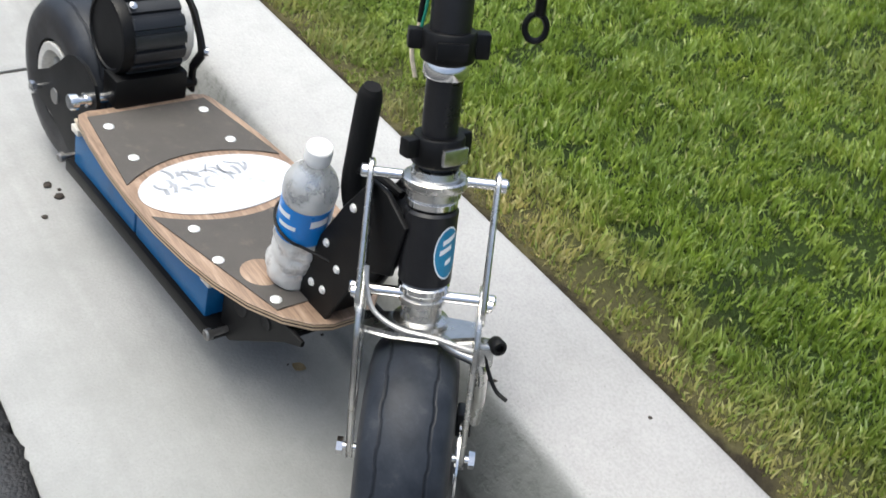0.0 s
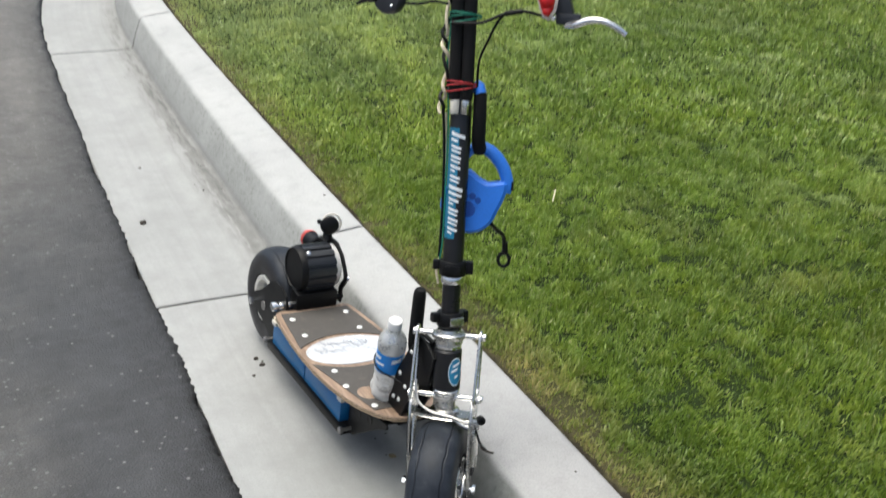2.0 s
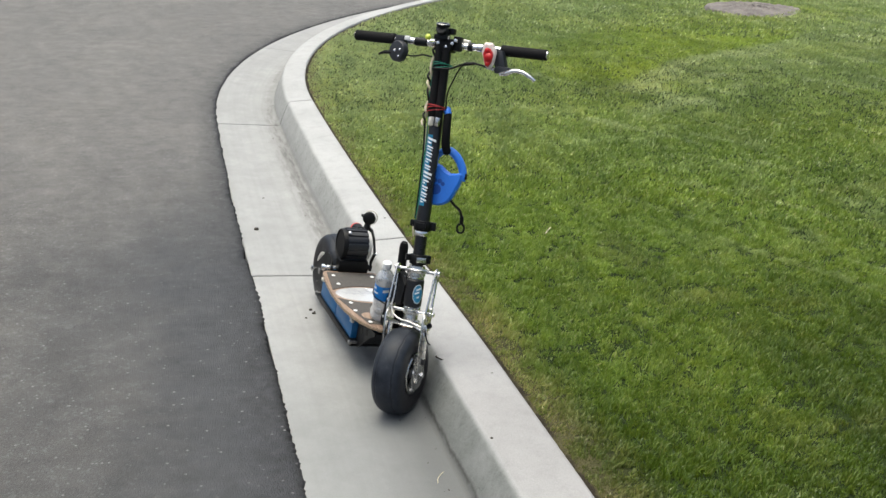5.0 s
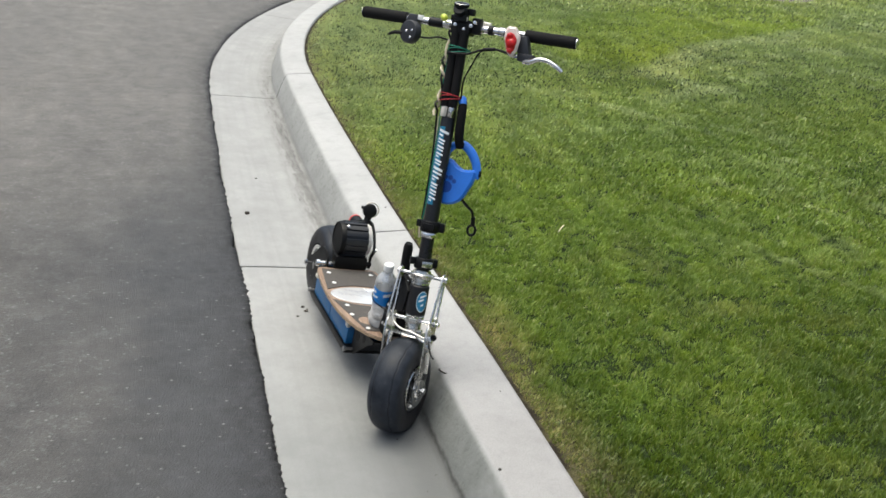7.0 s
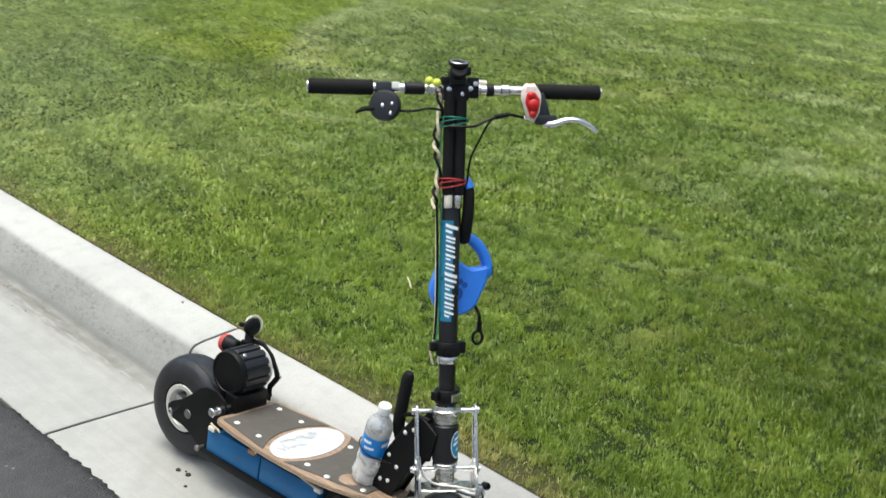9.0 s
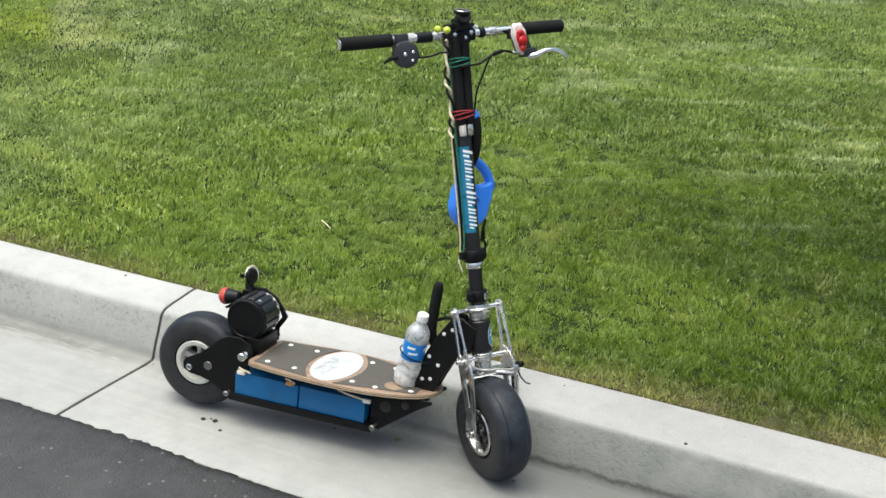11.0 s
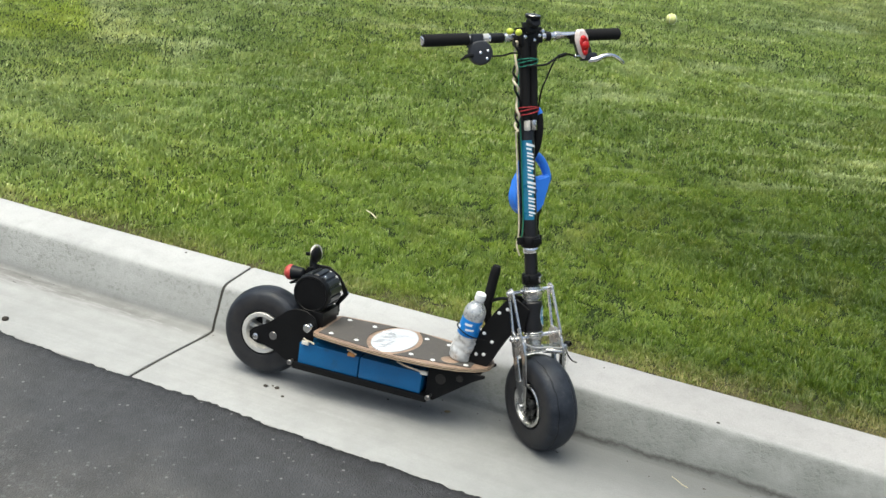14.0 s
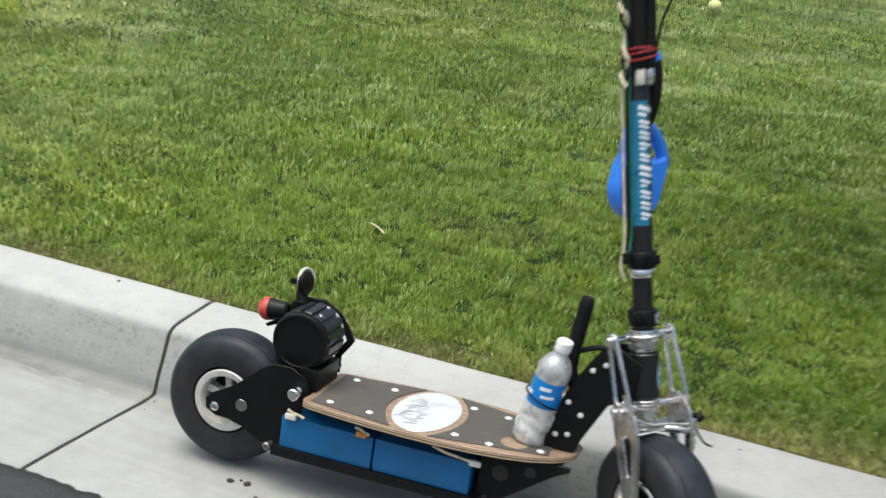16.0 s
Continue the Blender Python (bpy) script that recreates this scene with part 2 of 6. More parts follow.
def asphalt_material():
    m, nt, p = nodes_of("asphalt")
    big = texture(nt, "ShaderNodeTexNoise", 0.9, 5, 0.6)
    mid = texture(nt, "ShaderNodeTexNoise", 34, 6, 0.8)
    fine = texture(nt, "ShaderNodeTexNoise", 210, 4, 0.8)
    grain = texture(nt, "ShaderNodeTexVoronoi", 190)
    chips = texture(nt, "ShaderNodeTexVoronoi", 62)
    col = ramp(nt, big.outputs["Fac"], [(0.3, (0.058, 0.055, 0.051)), (0.7, (0.096, 0.092, 0.086))])
    col = mix(nt, 0.8, col, ramp(nt, mid.outputs["Fac"], [(0.34, grey(0.52)), (0.66, grey(1.38))]), "MULTIPLY")
    col = mix(nt, 0.7, col, ramp(nt, fine.outputs["Fac"], [(0.3, grey(0.6)), (0.7, grey(1.35))]), "MULTIPLY")
    sep = nt.nodes.new("ShaderNodeSeparateColor")
    nt.links.new(chips.outputs["Color"], sep.inputs["Color"])
    pick = calc(nt, "MULTIPLY", ramp(nt, sep.outputs[0], [(0.86, grey(0)), (0.98, grey(0.95))]), ramp(nt, chips.outputs["Distance"], [(0.10, grey(0.9)), (0.34, grey(0.0))]))
    col = mix(nt, pick, col, (0.30, 0.30, 0.30))
    grit = texture(nt, "ShaderNodeTexVoronoi", 150)
    sep2 = nt.nodes.new("ShaderNodeSeparateColor")
    nt.links.new(grit.outputs["Color"], sep2.inputs["Color"])
    small = calc(nt, "MULTIPLY", ramp(nt, sep2.outputs[1], [(0.72, grey(0)), (1.0, grey(0.75))]), ramp(nt, mid.outputs["Fac"], [(0.42, grey(0.1)), (0.62, grey(1.0))]))
    col = mix(nt, small, col, (0.165, 0.17, 0.175))
    blot = texture(nt, "ShaderNodeTexNoise", 7.5, 5, 0.75)
    pale = texture(nt, "ShaderNodeTexNoise", 23, 3, 0.7)
    col = mix(nt, ramp(nt, pale.outputs["Fac"], [(0.60, grey(0.0)), (0.70, grey(0.55))]), col, (0.155, 0.155, 0.155))
    # broad worn swathes where wheels and weather took the binder off
    co = nt.nodes.new("ShaderNodeTexCoord")
    mp = nt.nodes.new("ShaderNodeMapping")
    mp.inputs["Scale"].default_value = (0.55, 1.9, 1.0)
    mp.inputs["Rotation"].default_value = (0, 0, radians(-9))
    nt.links.new(co.outputs["Object"], mp.inputs["Vector"])
    swathe = texture(nt, "ShaderNodeTexNoise", 1.3, 6, 0.68, mp.outputs["Vector"])
    col = mix(nt, 0.85, col, ramp(nt, swathe.outputs["Fac"], [(0.36, (0.80, 0.80, 0.81)), (0.50, (1.0, 1.0, 1.0)), (0.64, (1.10, 1.09, 1.07))]), "MULTIPLY")
    # fresh smooth binder along the edge, coarser stone away from it
    at = nt.nodes.new("ShaderNodeAttribute")
    at.attribute_name = "across"
    # the far lane is lightened: grazing sky sheen put into its colour
    spot = nt.nodes.new("ShaderNodeNewGeometry")
    sx = nt.nodes.new("ShaderNodeSeparateXYZ")
    nt.links.new(spot.outputs["Position"], sx.inputs[0])
    bend = ramp(nt, calc(nt, "ADD", calc(nt, "MULTIPLY", sx.outputs[0], -0.2), calc(nt, "MULTIPLY", calc(nt, "SUBTRACT", swathe.outputs["Fac"], 0.5), 0.25)), [(0.06, grey(0.0)), (0.30, grey(0.50)), (0.50, grey(0.62))])
    lane = calc(nt, "MAXIMUM", bend, ramp(nt, calc(nt, "MULTIPLY", at.outputs["Fac"], -0.2), [(0.14, grey(0.0)), (0.50, grey(0.50)), (1.0, grey(0.62))]))
    col = mix(nt, calc(nt, "MULTIPLY", lane, 0.85), col, mix(nt, 0.35, (0.150, 0.146, 0.139), mix(nt, 1.0, col, (2.4, 2.3, 2.15), "MULTIPLY")))
    wob = texture(nt, "ShaderNodeTexNoise", 3.2, 5, 0.65)
    dist = calc(nt, "ADD", calc(nt, "MULTIPLY", at.outputs["Fac"], -1.0), calc(nt, "MULTIPLY", calc(nt, "SUBTRACT", wob.outputs["Fac"], 0.5), 0.5))
    fresh = ramp(nt, dist, [(0.04, grey(0.90)), (0.30, grey(0.78)), (0.50, grey(0.35)), (0.95, grey(0.0))])
    col = mix(nt, calc(nt, "MULTIPLY", fresh, calc(nt, "SUBTRACT", 1.0, calc(nt, "MULTIPLY", bend, 1.45))), col, (0.031, 0.033, 0.038))
    tar = calc(nt, "MULTIPLY", ramp(nt, calc(nt, "MULTIPLY", at.outputs["Fac"], -1.0), [(0.010, grey(0.80)), (0.16, grey(0.0))]), ramp(nt, mid.outputs["Fac"], [(0.35, grey(0.3)), (0.6, grey(1.0))]))
    col = mix(nt, tar, col, (0.011, 0.011, 0.013))
    lip = ramp(nt, calc(nt, "ADD", calc(nt, "MULTIPLY", at.outputs["Fac"], -1.0), calc(nt, "MULTIPLY", calc(nt, "SUBTRACT", mid.outputs["Fac"], 0.5), 0.03)), [(0.012, grey(0.92)), (0.030, grey(0.0))])
    col = mix(nt, lip, col, (0.006, 0.006, 0.007))
    col = mix(nt, 0.9, col, ramp(nt, blot.outputs["Fac"], [(0.36, grey(0.76)), (0.50, grey(1.0)), (0.64, grey(1.24))]), "MULTIPLY")
    stones = texture(nt, "ShaderNodeTexVoronoi", 46)
    sep3 = nt.nodes.new("ShaderNodeSeparateColor")
    nt.links.new(stones.outputs["Color"], sep3.inputs["Color"])
    speck = calc(nt, "MULTIPLY", ramp(nt, sep3.outputs[0], [(0.80, grey(0)), (0.95, grey(0.85))]), ramp(nt, stones.outputs["Distance"], [(0.12, grey(1.0)), (0.26, grey(0.0))]))
    col = mix(nt, speck, col, (0.23, 0.23, 0.227))
    nt.links.new(col, p.inputs["Base Color"])
    nt.links.new(ramp(nt, mid.outputs["Fac"], [(0.3, grey(0.50)), (0.7, grey(0.74))]), p.inputs["Roughness"])
    h = calc(nt, "ADD", calc(nt, "MULTIPLY", grain.outputs["Distance"], -1.2), fine.outputs["Fac"])
    bump(nt, p, h, 0.6, 0.004)
    return m


def lawn_soil_material():
    m, nt, p = nodes_of("turf_floor")
    big = texture(nt, "ShaderNodeTexNoise", 0.45, 4, 0.6)
    mid = texture(nt, "ShaderNodeTexNoise", 9, 5, 0.7)
    fine = texture(nt, "ShaderNodeTexNoise", 130, 4, 0.7)
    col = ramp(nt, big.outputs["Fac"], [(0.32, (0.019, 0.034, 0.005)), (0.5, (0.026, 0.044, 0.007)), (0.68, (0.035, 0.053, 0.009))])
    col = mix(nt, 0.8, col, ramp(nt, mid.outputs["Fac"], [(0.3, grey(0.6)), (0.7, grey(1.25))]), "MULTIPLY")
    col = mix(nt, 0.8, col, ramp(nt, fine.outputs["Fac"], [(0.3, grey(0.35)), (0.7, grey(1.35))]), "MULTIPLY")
    # floor painted dark as the shade between blades, the mean lawn colour where only the sheet is left
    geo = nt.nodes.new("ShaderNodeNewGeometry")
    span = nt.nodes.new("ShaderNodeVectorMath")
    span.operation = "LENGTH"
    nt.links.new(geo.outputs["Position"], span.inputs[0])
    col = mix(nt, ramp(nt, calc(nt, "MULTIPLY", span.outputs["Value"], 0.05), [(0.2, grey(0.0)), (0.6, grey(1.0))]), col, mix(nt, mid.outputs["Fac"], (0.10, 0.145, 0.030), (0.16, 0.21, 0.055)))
    at = nt.nodes.new("ShaderNodeAttribute")
    at.attribute_name = "across"
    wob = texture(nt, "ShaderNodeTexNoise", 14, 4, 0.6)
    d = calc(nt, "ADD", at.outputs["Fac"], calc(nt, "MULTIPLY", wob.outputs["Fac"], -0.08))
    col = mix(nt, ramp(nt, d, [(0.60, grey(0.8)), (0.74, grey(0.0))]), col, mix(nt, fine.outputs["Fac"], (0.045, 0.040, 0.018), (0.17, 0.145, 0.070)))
    # narrow soil gap behind the curb, its shadow put into the near-black colour
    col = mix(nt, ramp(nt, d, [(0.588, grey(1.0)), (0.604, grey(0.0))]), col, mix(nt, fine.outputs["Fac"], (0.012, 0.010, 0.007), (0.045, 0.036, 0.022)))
    nt.links.new(col, p.inputs["Base Color"])
    p.inputs["Roughness"].default_value = 0.9
    p.inputs["Specular IOR Level"].default_value = 0.2
    bump(nt, p, fine.outputs["Fac"], 0.8, 0.012)
    return m


def blade_material():
    m = bpy.data.materials.new("grass_blade")
    m.use_nodes = True
    nt = m.node_tree
    nt.nodes.remove(nt.nodes["Principled BSDF"])
    out = nt.nodes["Material Output"]
    geo = nt.nodes.new("ShaderNodeNewGeometry")
    big = texture(nt, "ShaderNodeTexNoise", 0.8, 4, 0.6)
    mid = texture(nt, "ShaderNodeTexNoise", 15, 6, 0.75)
    col = ramp(nt, geo.outputs["Random Per Island"], [(0.0, (0.160, 0.246, 0.032)), (0.35, (0.212, 0.306, 0.044)), (0.7, (0.268, 0.374, 0.058)), (0.93, (0.338, 0.436, 0.086)), (0.985, (0.46, 0.48, 0.21))])
    deepened = nt.nodes.new("ShaderNodeAttribute")
    deepened.attribute_name = "deepened"
    col = mix(nt, deepened.outputs["Fac"], col, mix(nt, 1.0, col, (0.43, 0.475, 0.245), "MULTIPLY"))
    dry = nt.nodes.new("ShaderNodeAttribute")
    dry.attribute_name = "dry"
    col = mix(nt, calc(nt, "MULTIPLY", dry.outputs["Fac"], ramp(nt, calc(nt, "FRACT", calc(nt, "MULTIPLY", geo.outputs["Random Per Island"], 37.0)), [(0.10, grey(0.12)), (0.5, grey(0.92))])), col, (0.40, 0.345, 0.15))
    # paler mix: pale patches, and the far lawn's grazing sheen painted in
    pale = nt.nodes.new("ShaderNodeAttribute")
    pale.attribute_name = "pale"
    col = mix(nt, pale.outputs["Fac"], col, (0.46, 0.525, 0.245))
    bright_green = nt.nodes.new("ShaderNodeAttribute")
    bright_green.attribute_name = "fresh"
    col = mix(nt, calc(nt, "MULTIPLY", bright_green.outputs["Fac"], 0.45), col, (0.42, 0.52, 0.07))
    co = nt.nodes.new("ShaderNodeTexCoord")
    mp = nt.nodes.new("ShaderNodeMapping")
    mp.inputs["Scale"].default_value = (0.5, 3.2, 1.0)
    mp.inputs["Rotation"].default_value = (0, 0, radians(-12))
    nt.links.new(co.outputs["Object"], mp.inputs["Vector"])
    rows = texture(nt, "ShaderNodeTexNoise", 2.2, 4, 0.65, mp.outputs["Vector"])
    col = mix(nt, 1.0, col, ramp(nt, rows.outputs["Fac"], [(0.36, (0.78, 0.80, 0.82)), (0.64, (1.20, 1.18, 1.12))]), "MULTIPLY")
    tone = calc(nt, "ADD", calc(nt, "MULTIPLY", big.outputs["Fac"], 0.45), calc(nt, "MULTIPLY", mid.outputs["Fac"], 0.55))
    col = mix(nt, 1.0, col, ramp(nt, tone, [(0.36, (0.78, 0.84, 0.82)), (0.5, (1.0, 1.0, 1.0)), (0.62, (1.18, 1.10, 0.90))]), "MULTIPLY")
    dif = nt.nodes.new("ShaderNodeBsdfDiffuse")
    tra = nt.nodes.new("ShaderNodeBsdfTranslucent")
    glo = nt.nodes.new("ShaderNodeBsdfGlossy")
    glo.inputs["Roughness"].default_value = 0.42
    glo.inputs["Color"].default_value = (0.8, 0.85, 0.85, 1)
    nt.links.new(col, dif.inputs["Color"])
    nt.links.new(col, tra.inputs["Color"])
    a = nt.nodes.new("ShaderNodeMixShader")
    a.inputs[0].default_value = 0.34
    nt.links.new(dif.outputs[0], a.inputs[1])
    nt.links.new(tra.outputs[0], a.inputs[2])
    b = nt.nodes.new("ShaderNodeMixShader")
    b.inputs[0].default_value = 0.04
    nt.links.new(a.outputs[0], b.inputs[1])
    nt.links.new(glo.outputs[0], b.inputs[2])
    nt.links.new(b.outputs[0], out.inputs["Surface"])
    return m


def tyre_material():
    m, nt, p = nodes_of("tyre_rubber")
    uv = nt.nodes.new("ShaderNodeUVMap")
    sep = nt.nodes.new("ShaderNodeSeparateXYZ")
    nt.links.new(uv.outputs["UV"], sep.inputs[0])
    tri = calc(nt, "PINGPONG", calc(nt, "MULTIPLY", sep.outputs[0], 34.0), 1.0)
    step = ramp(nt, tri, [(0.3, grey(0.0)), (0.5, grey(1.0))])
    v = sep.outputs[1]
    left = calc(nt, "ABSOLUTE", calc(nt, "SUBTRACT", v, calc(nt, "ADD", calc(nt, "MULTIPLY", step, 0.009), 0.37)))
    right = calc(nt, "ABSOLUTE", calc(nt, "SUBTRACT", v, calc(nt, "ADD", calc(nt, "MULTIPLY", step, -0.009), 0.63)))
    groove = calc(nt, "MINIMUM", left, right)
    cut = ramp(nt, groove, [(0.004, grey(0.0)), (0.012, grey(1.0))])
    n1 = texture(nt, "ShaderNodeTexNoise", 30, 5, 0.65)
    n2 = texture(nt, "ShaderNodeTexNoise", 300, 2)
    col = ramp(nt, n1.outputs["Fac"], [(0.3, (0.011, 0.0135, 0.019)), (0.58, (0.024, 0.0285, 0.038)), (0.76, (0.055, 0.058, 0.064))])
    # brownish dusty side walls
    side = calc(nt, "ABSOLUTE", calc(nt, "SUBTRACT", v, 0.5))
    dust = calc(nt, "MULTIPLY", ramp(nt, side, [(0.22, grey(0.0)), (0.32, grey(1.0))]), ramp(nt, n1.outputs["Fac"], [(0.3, grey(0.25)), (0.7, grey(0.75))]))
    col = mix(nt, dust, col, (0.034, 0.029, 0.024))
    # shade inside the tread grooves, multiplied into the rubber colour
    col = mix(nt, 1.0, col, mix(nt, cut, (0.50, 0.50, 0.52), (1, 1, 1)), "MULTIPLY")
    nt.links.new(col, p.inputs["Base Color"])
    nt.links.new(ramp(nt, n1.outputs["Fac"], [(0.3, grey(0.33)), (0.7, grey(0.58))]), p.inputs["Roughness"])
    h = calc(nt, "ADD", calc(nt, "MULTIPLY", cut, 2.0), calc(nt, "MULTIPLY", n2.outputs["Fac"], 0.25))
    bump(nt, p, h, 0.45, 0.0016)
    return m


def ply_material():
    m, nt, p = nodes_of("deck_plywood")
    co = nt.nodes.new("ShaderNodeTexCoord")
    mp = nt.nodes.new("ShaderNodeMapping")
    mp.inputs["Scale"].default_value = (5, 60, 60)
    nt.links.new(co.outputs["Object"], mp.inputs["Vector"])
    g = texture(nt, "ShaderNodeTexNoise", 3, 5, 0.65, mp.outputs["Vector"])
    n = texture(nt, "ShaderNodeTexNoise", 18, 5, 0.7)
    col = ramp(nt, g.outputs["Fac"], [(0.3, (0.17, 0.115, 0.080)), (0.55, (0.31, 0.215, 0.150)), (0.75, (0.43, 0.32, 0.24))])
    col = mix(nt, ramp(nt, n.outputs["Fac"], [(0.55, grey(0.0)), (0.72, grey(0.7))]), col, (0.10, 0.06, 0.035))
    sep = nt.nodes.new("ShaderNodeSeparateXYZ")
    nt.links.new(co.outputs["Object"], sep.inputs[0])
    ply = calc(nt, "PINGPONG", calc(nt, "MULTIPLY", sep.outputs[2], 420.0), 1.0)
    geo = nt.nodes.new("ShaderNodeNewGeometry")
    sn = nt.nodes.new("ShaderNodeSeparateXYZ")
    nt.links.new(geo.outputs["Normal"], sn.inputs[0])
    flat = calc(nt, "GREATER_THAN", sn.outputs[2], 0.6)
    edge = ramp(nt, ply, [(0.42, (0.06, 0.036, 0.022)), (0.55, (0.50, 0.38, 0.25))])
    col = mix(nt, flat, edge, col)
    nt.links.new(col, p.inputs["Base Color"])
    p.inputs["Roughness"].default_value = 0.5
    bump(nt, p, g.outputs["Fac"], 0.2, 0.001)
    return m


def clear_plastic():
    m = bpy.data.materials.new("clear_bottle_plastic")
    m.use_nodes = True
    nt = m.node_tree
    nt.nodes.remove(nt.nodes["Principled BSDF"])
    out = nt.nodes["Material Output"]
    n = texture(nt, "ShaderNodeTexNoise", 42, 4, 0.6)
    bmp = nt.nodes.new("ShaderNodeBump")
    bmp.inputs["Strength"].default_value = 0.45
    bmp.inputs["Distance"].default_value = 0.005
    nt.links.new(n.outputs["Fac"], bmp.inputs["Height"])
    clear = nt.nodes.new("ShaderNodeBsdfTransparent")
    clear.inputs["Color"].default_value = (0.97, 0.98, 0.99, 1)
    milk = nt.nodes.new("ShaderNodeBsdfDiffuse")
    milk.inputs["Color"].default_value = (0.96, 0.96, 0.95, 1)
    thru = nt.nodes.new("ShaderNodeBsdfTranslucent")
    thru.inputs["Color"].default_value = (0.97, 0.97, 0.96, 1)
    shine = nt.nodes.new("ShaderNodeBsdfGlossy")
    shine.inputs["Roughness"].default_value = 0.08
    for nd in (milk, thru, shine):
        nt.links.new(bmp.outputs["Normal"], nd.inputs["Normal"])
    film = nt.nodes.new("ShaderNodeMixShader")
    film.inputs[0].default_value = 0.5
    nt.links.new(milk.outputs[0], film.inputs[1])
    nt.links.new(thru.outputs[0], film.inputs[2])
    body = nt.nodes.new("ShaderNodeMixShader")
    # milky where the thin wall is creased; the extra white low down paints highlights
    co = nt.nodes.new("ShaderNodeTexCoord")
    up = nt.nodes.new("ShaderNodeSeparateXYZ")
    nt.links.new(co.outputs["Object"], up.inputs[0])
    low = ramp(nt, up.outputs[2], [(0.07, grey(1.0)), (0.10, grey(0.42))])
    nt.links.new(calc(nt, "MULTIPLY", low, ramp(nt, n.outputs["Fac"], [(0.36, grey(0.50)), (0.50, grey(1.0))])), body.inputs[0])
    nt.links.new(clear.outputs[0], body.inputs[1])
    nt.links.new(film.outputs[0], body.inputs[2])
    top = nt.nodes.new("ShaderNodeMixShader")
    top.inputs[0].default_value = 0.28
    nt.links.new(body.outputs[0], top.inputs[1])
    nt.links.new(shine.outputs[0], top.inputs[2])
    nt.links.new(top.outputs[0], out.inputs["Surface"])
    return m


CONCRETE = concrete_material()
ASPHALT = asphalt_material()
TURF = lawn_soil_material()
BLADE = blade_material()
TYRE = tyre_material()
PLY = ply_material()
CLEAR = clear_plastic()
BLACK = surface("satin_black_paint", (0.0040, 0.0040, 0.0044), 0.45, 0.0, 0.35, 220, 20, 0.1, (0.009, 0.0088, 0.0085))
ANOD = surface("black_anodised_metal", (0.012, 0.012, 0.014), 0.30, 0.2, 0.3, 300, 25, 0.08)
FOAM = surface("black_foam_rubber", (0.008, 0.008, 0.0085), 0.82, 0.0, 0.3, 500, 30, 0.5)
PLASTIC = surface("black_moulded_plastic", (0.007, 0.0078, 0.0095), 0.42, 0.0, 0.25, 350, 20, 0.12)
ALLOY = surface("polished_alloy", (0.66, 0.65, 0.63), 0.26, 1.0, 0.12, 160, 30, 0.06, (0.42, 0.38, 0.33))
CHROME = surface("bright_plated_steel", (0.78, 0.78, 0.78), 0.16, 1.0, 0.08, 160, 30, 0.03)
# white base and blue-grey patches paint the sky reflections on the deck plate
PLATE = surface("sky_tinted_steel_plate", (0.86, 0.86, 0.86), 0.24, 0.45, 0.06, 240, 9, 0.10, (0.34, 0.37, 0.42))
ZINC = surface("zinc_plated_bolt", (0.84, 0.84, 0.83), 0.34, 0.35, 0.1, 160, 30, 0.04)
DULL = surface("dull_alloy", (0.30, 0.29, 0.28), 0.38, 0.9, 0.2, 160, 30, 0.08)
CREAM = surface("cream_painted_rim", (0.70, 0.66, 0.58), 0.42, 0.0, 0.15, 200, 25, 0.1, (0.30, 0.24, 0.18))
RIMGREY = surface("weathered_cast_rim", (0.60, 0.585, 0.545), 0.40, 0.25, 0.18, 200, 25, 0.12, (0.30, 0.26, 0.21))
GRIPTAPE = surface("grey_grip_tape", (0.075, 0.068, 0.062), 0.80, 0.0, 0.25, 700, 22, 0.6, (0.13, 0.11, 0.09))
CONTROL = surface("dark_control_plastic", (0.015, 0.017, 0.023), 0.48, 0.0, 0.25, 350, 20, 0.15)
MOTOR = surface("black_cast_housing", (0.012, 0.013, 0.0155), 0.36, 0.0, 0.35, 260, 20, 0.15, (0.03, 0.031, 0.033))
BATTERY = surface("blue_battery_case", (0.008, 0.105, 0.27), 0.40, 0.0, 0.15, 220, 12, 0.08, (0.02, 0.075, 0.16))
BLUE = surface("blue_leash_plastic", (0.035, 0.19, 0.74), 0.40, 0.0, 0.10, 240, 14, 0.06)
DARKBLUE = surface("dark_blue_print", (0.012, 0.07, 0.36), 0.45, 0.0, 0.1, 240, 14, 0.05)
TEAL = surface("teal_sticker", (0.02, 0.17, 0.30), 0.30, 0.0, 0.35, 240, 18, 0.03)
BADGE = surface("blue_badge_print", (0.03, 0.20, 0.36), 0.30, 0.0, 0.2, 240, 18, 0.03)
WHITE = surface("white_plastic", (0.80, 0.80, 0.79), 0.35, 0.0, 0.05, 200, 20, 0.05)
INK = surface("white_print", (0.80, 0.82, 0.84), 0.40, 0.0, 0.05, 200, 20, 0.02)
GREYINK = surface("grey_print", (0.30, 0.31, 0.33), 0.45, 0.2, 0.2, 200, 20, 0.02)
TAILRED = surface("faded_red_lens", (0.46, 0.055, 0.045), 0.38, 0.0, 0.25, 120, 30, 0.15, (0.52, 0.16, 0.13))
SHELL = surface("pink_white_plastic", (0.74, 0.64, 0.60), 0.30, 0.0, 0.2, 90, 45, 0.2, (0.60, 0.28, 0.25))
RED = surface("red_lens", (0.42, 0.003, 0.005), 0.32, 0.0, 0.3, 120, 30, 0.15)
REDRUBBER = surface("red_rubber_band", (0.36, 0.025, 0.03), 0.6, 0.0, 0.2)
GREENRUBBER = surface("green_rubber_band", (0.02, 0.20, 0.13), 0.6, 0.0, 0.2)
LIME = surface("lime_plastic", (0.50, 0.58, 0.06), 0.35, 0.0, 0.2)
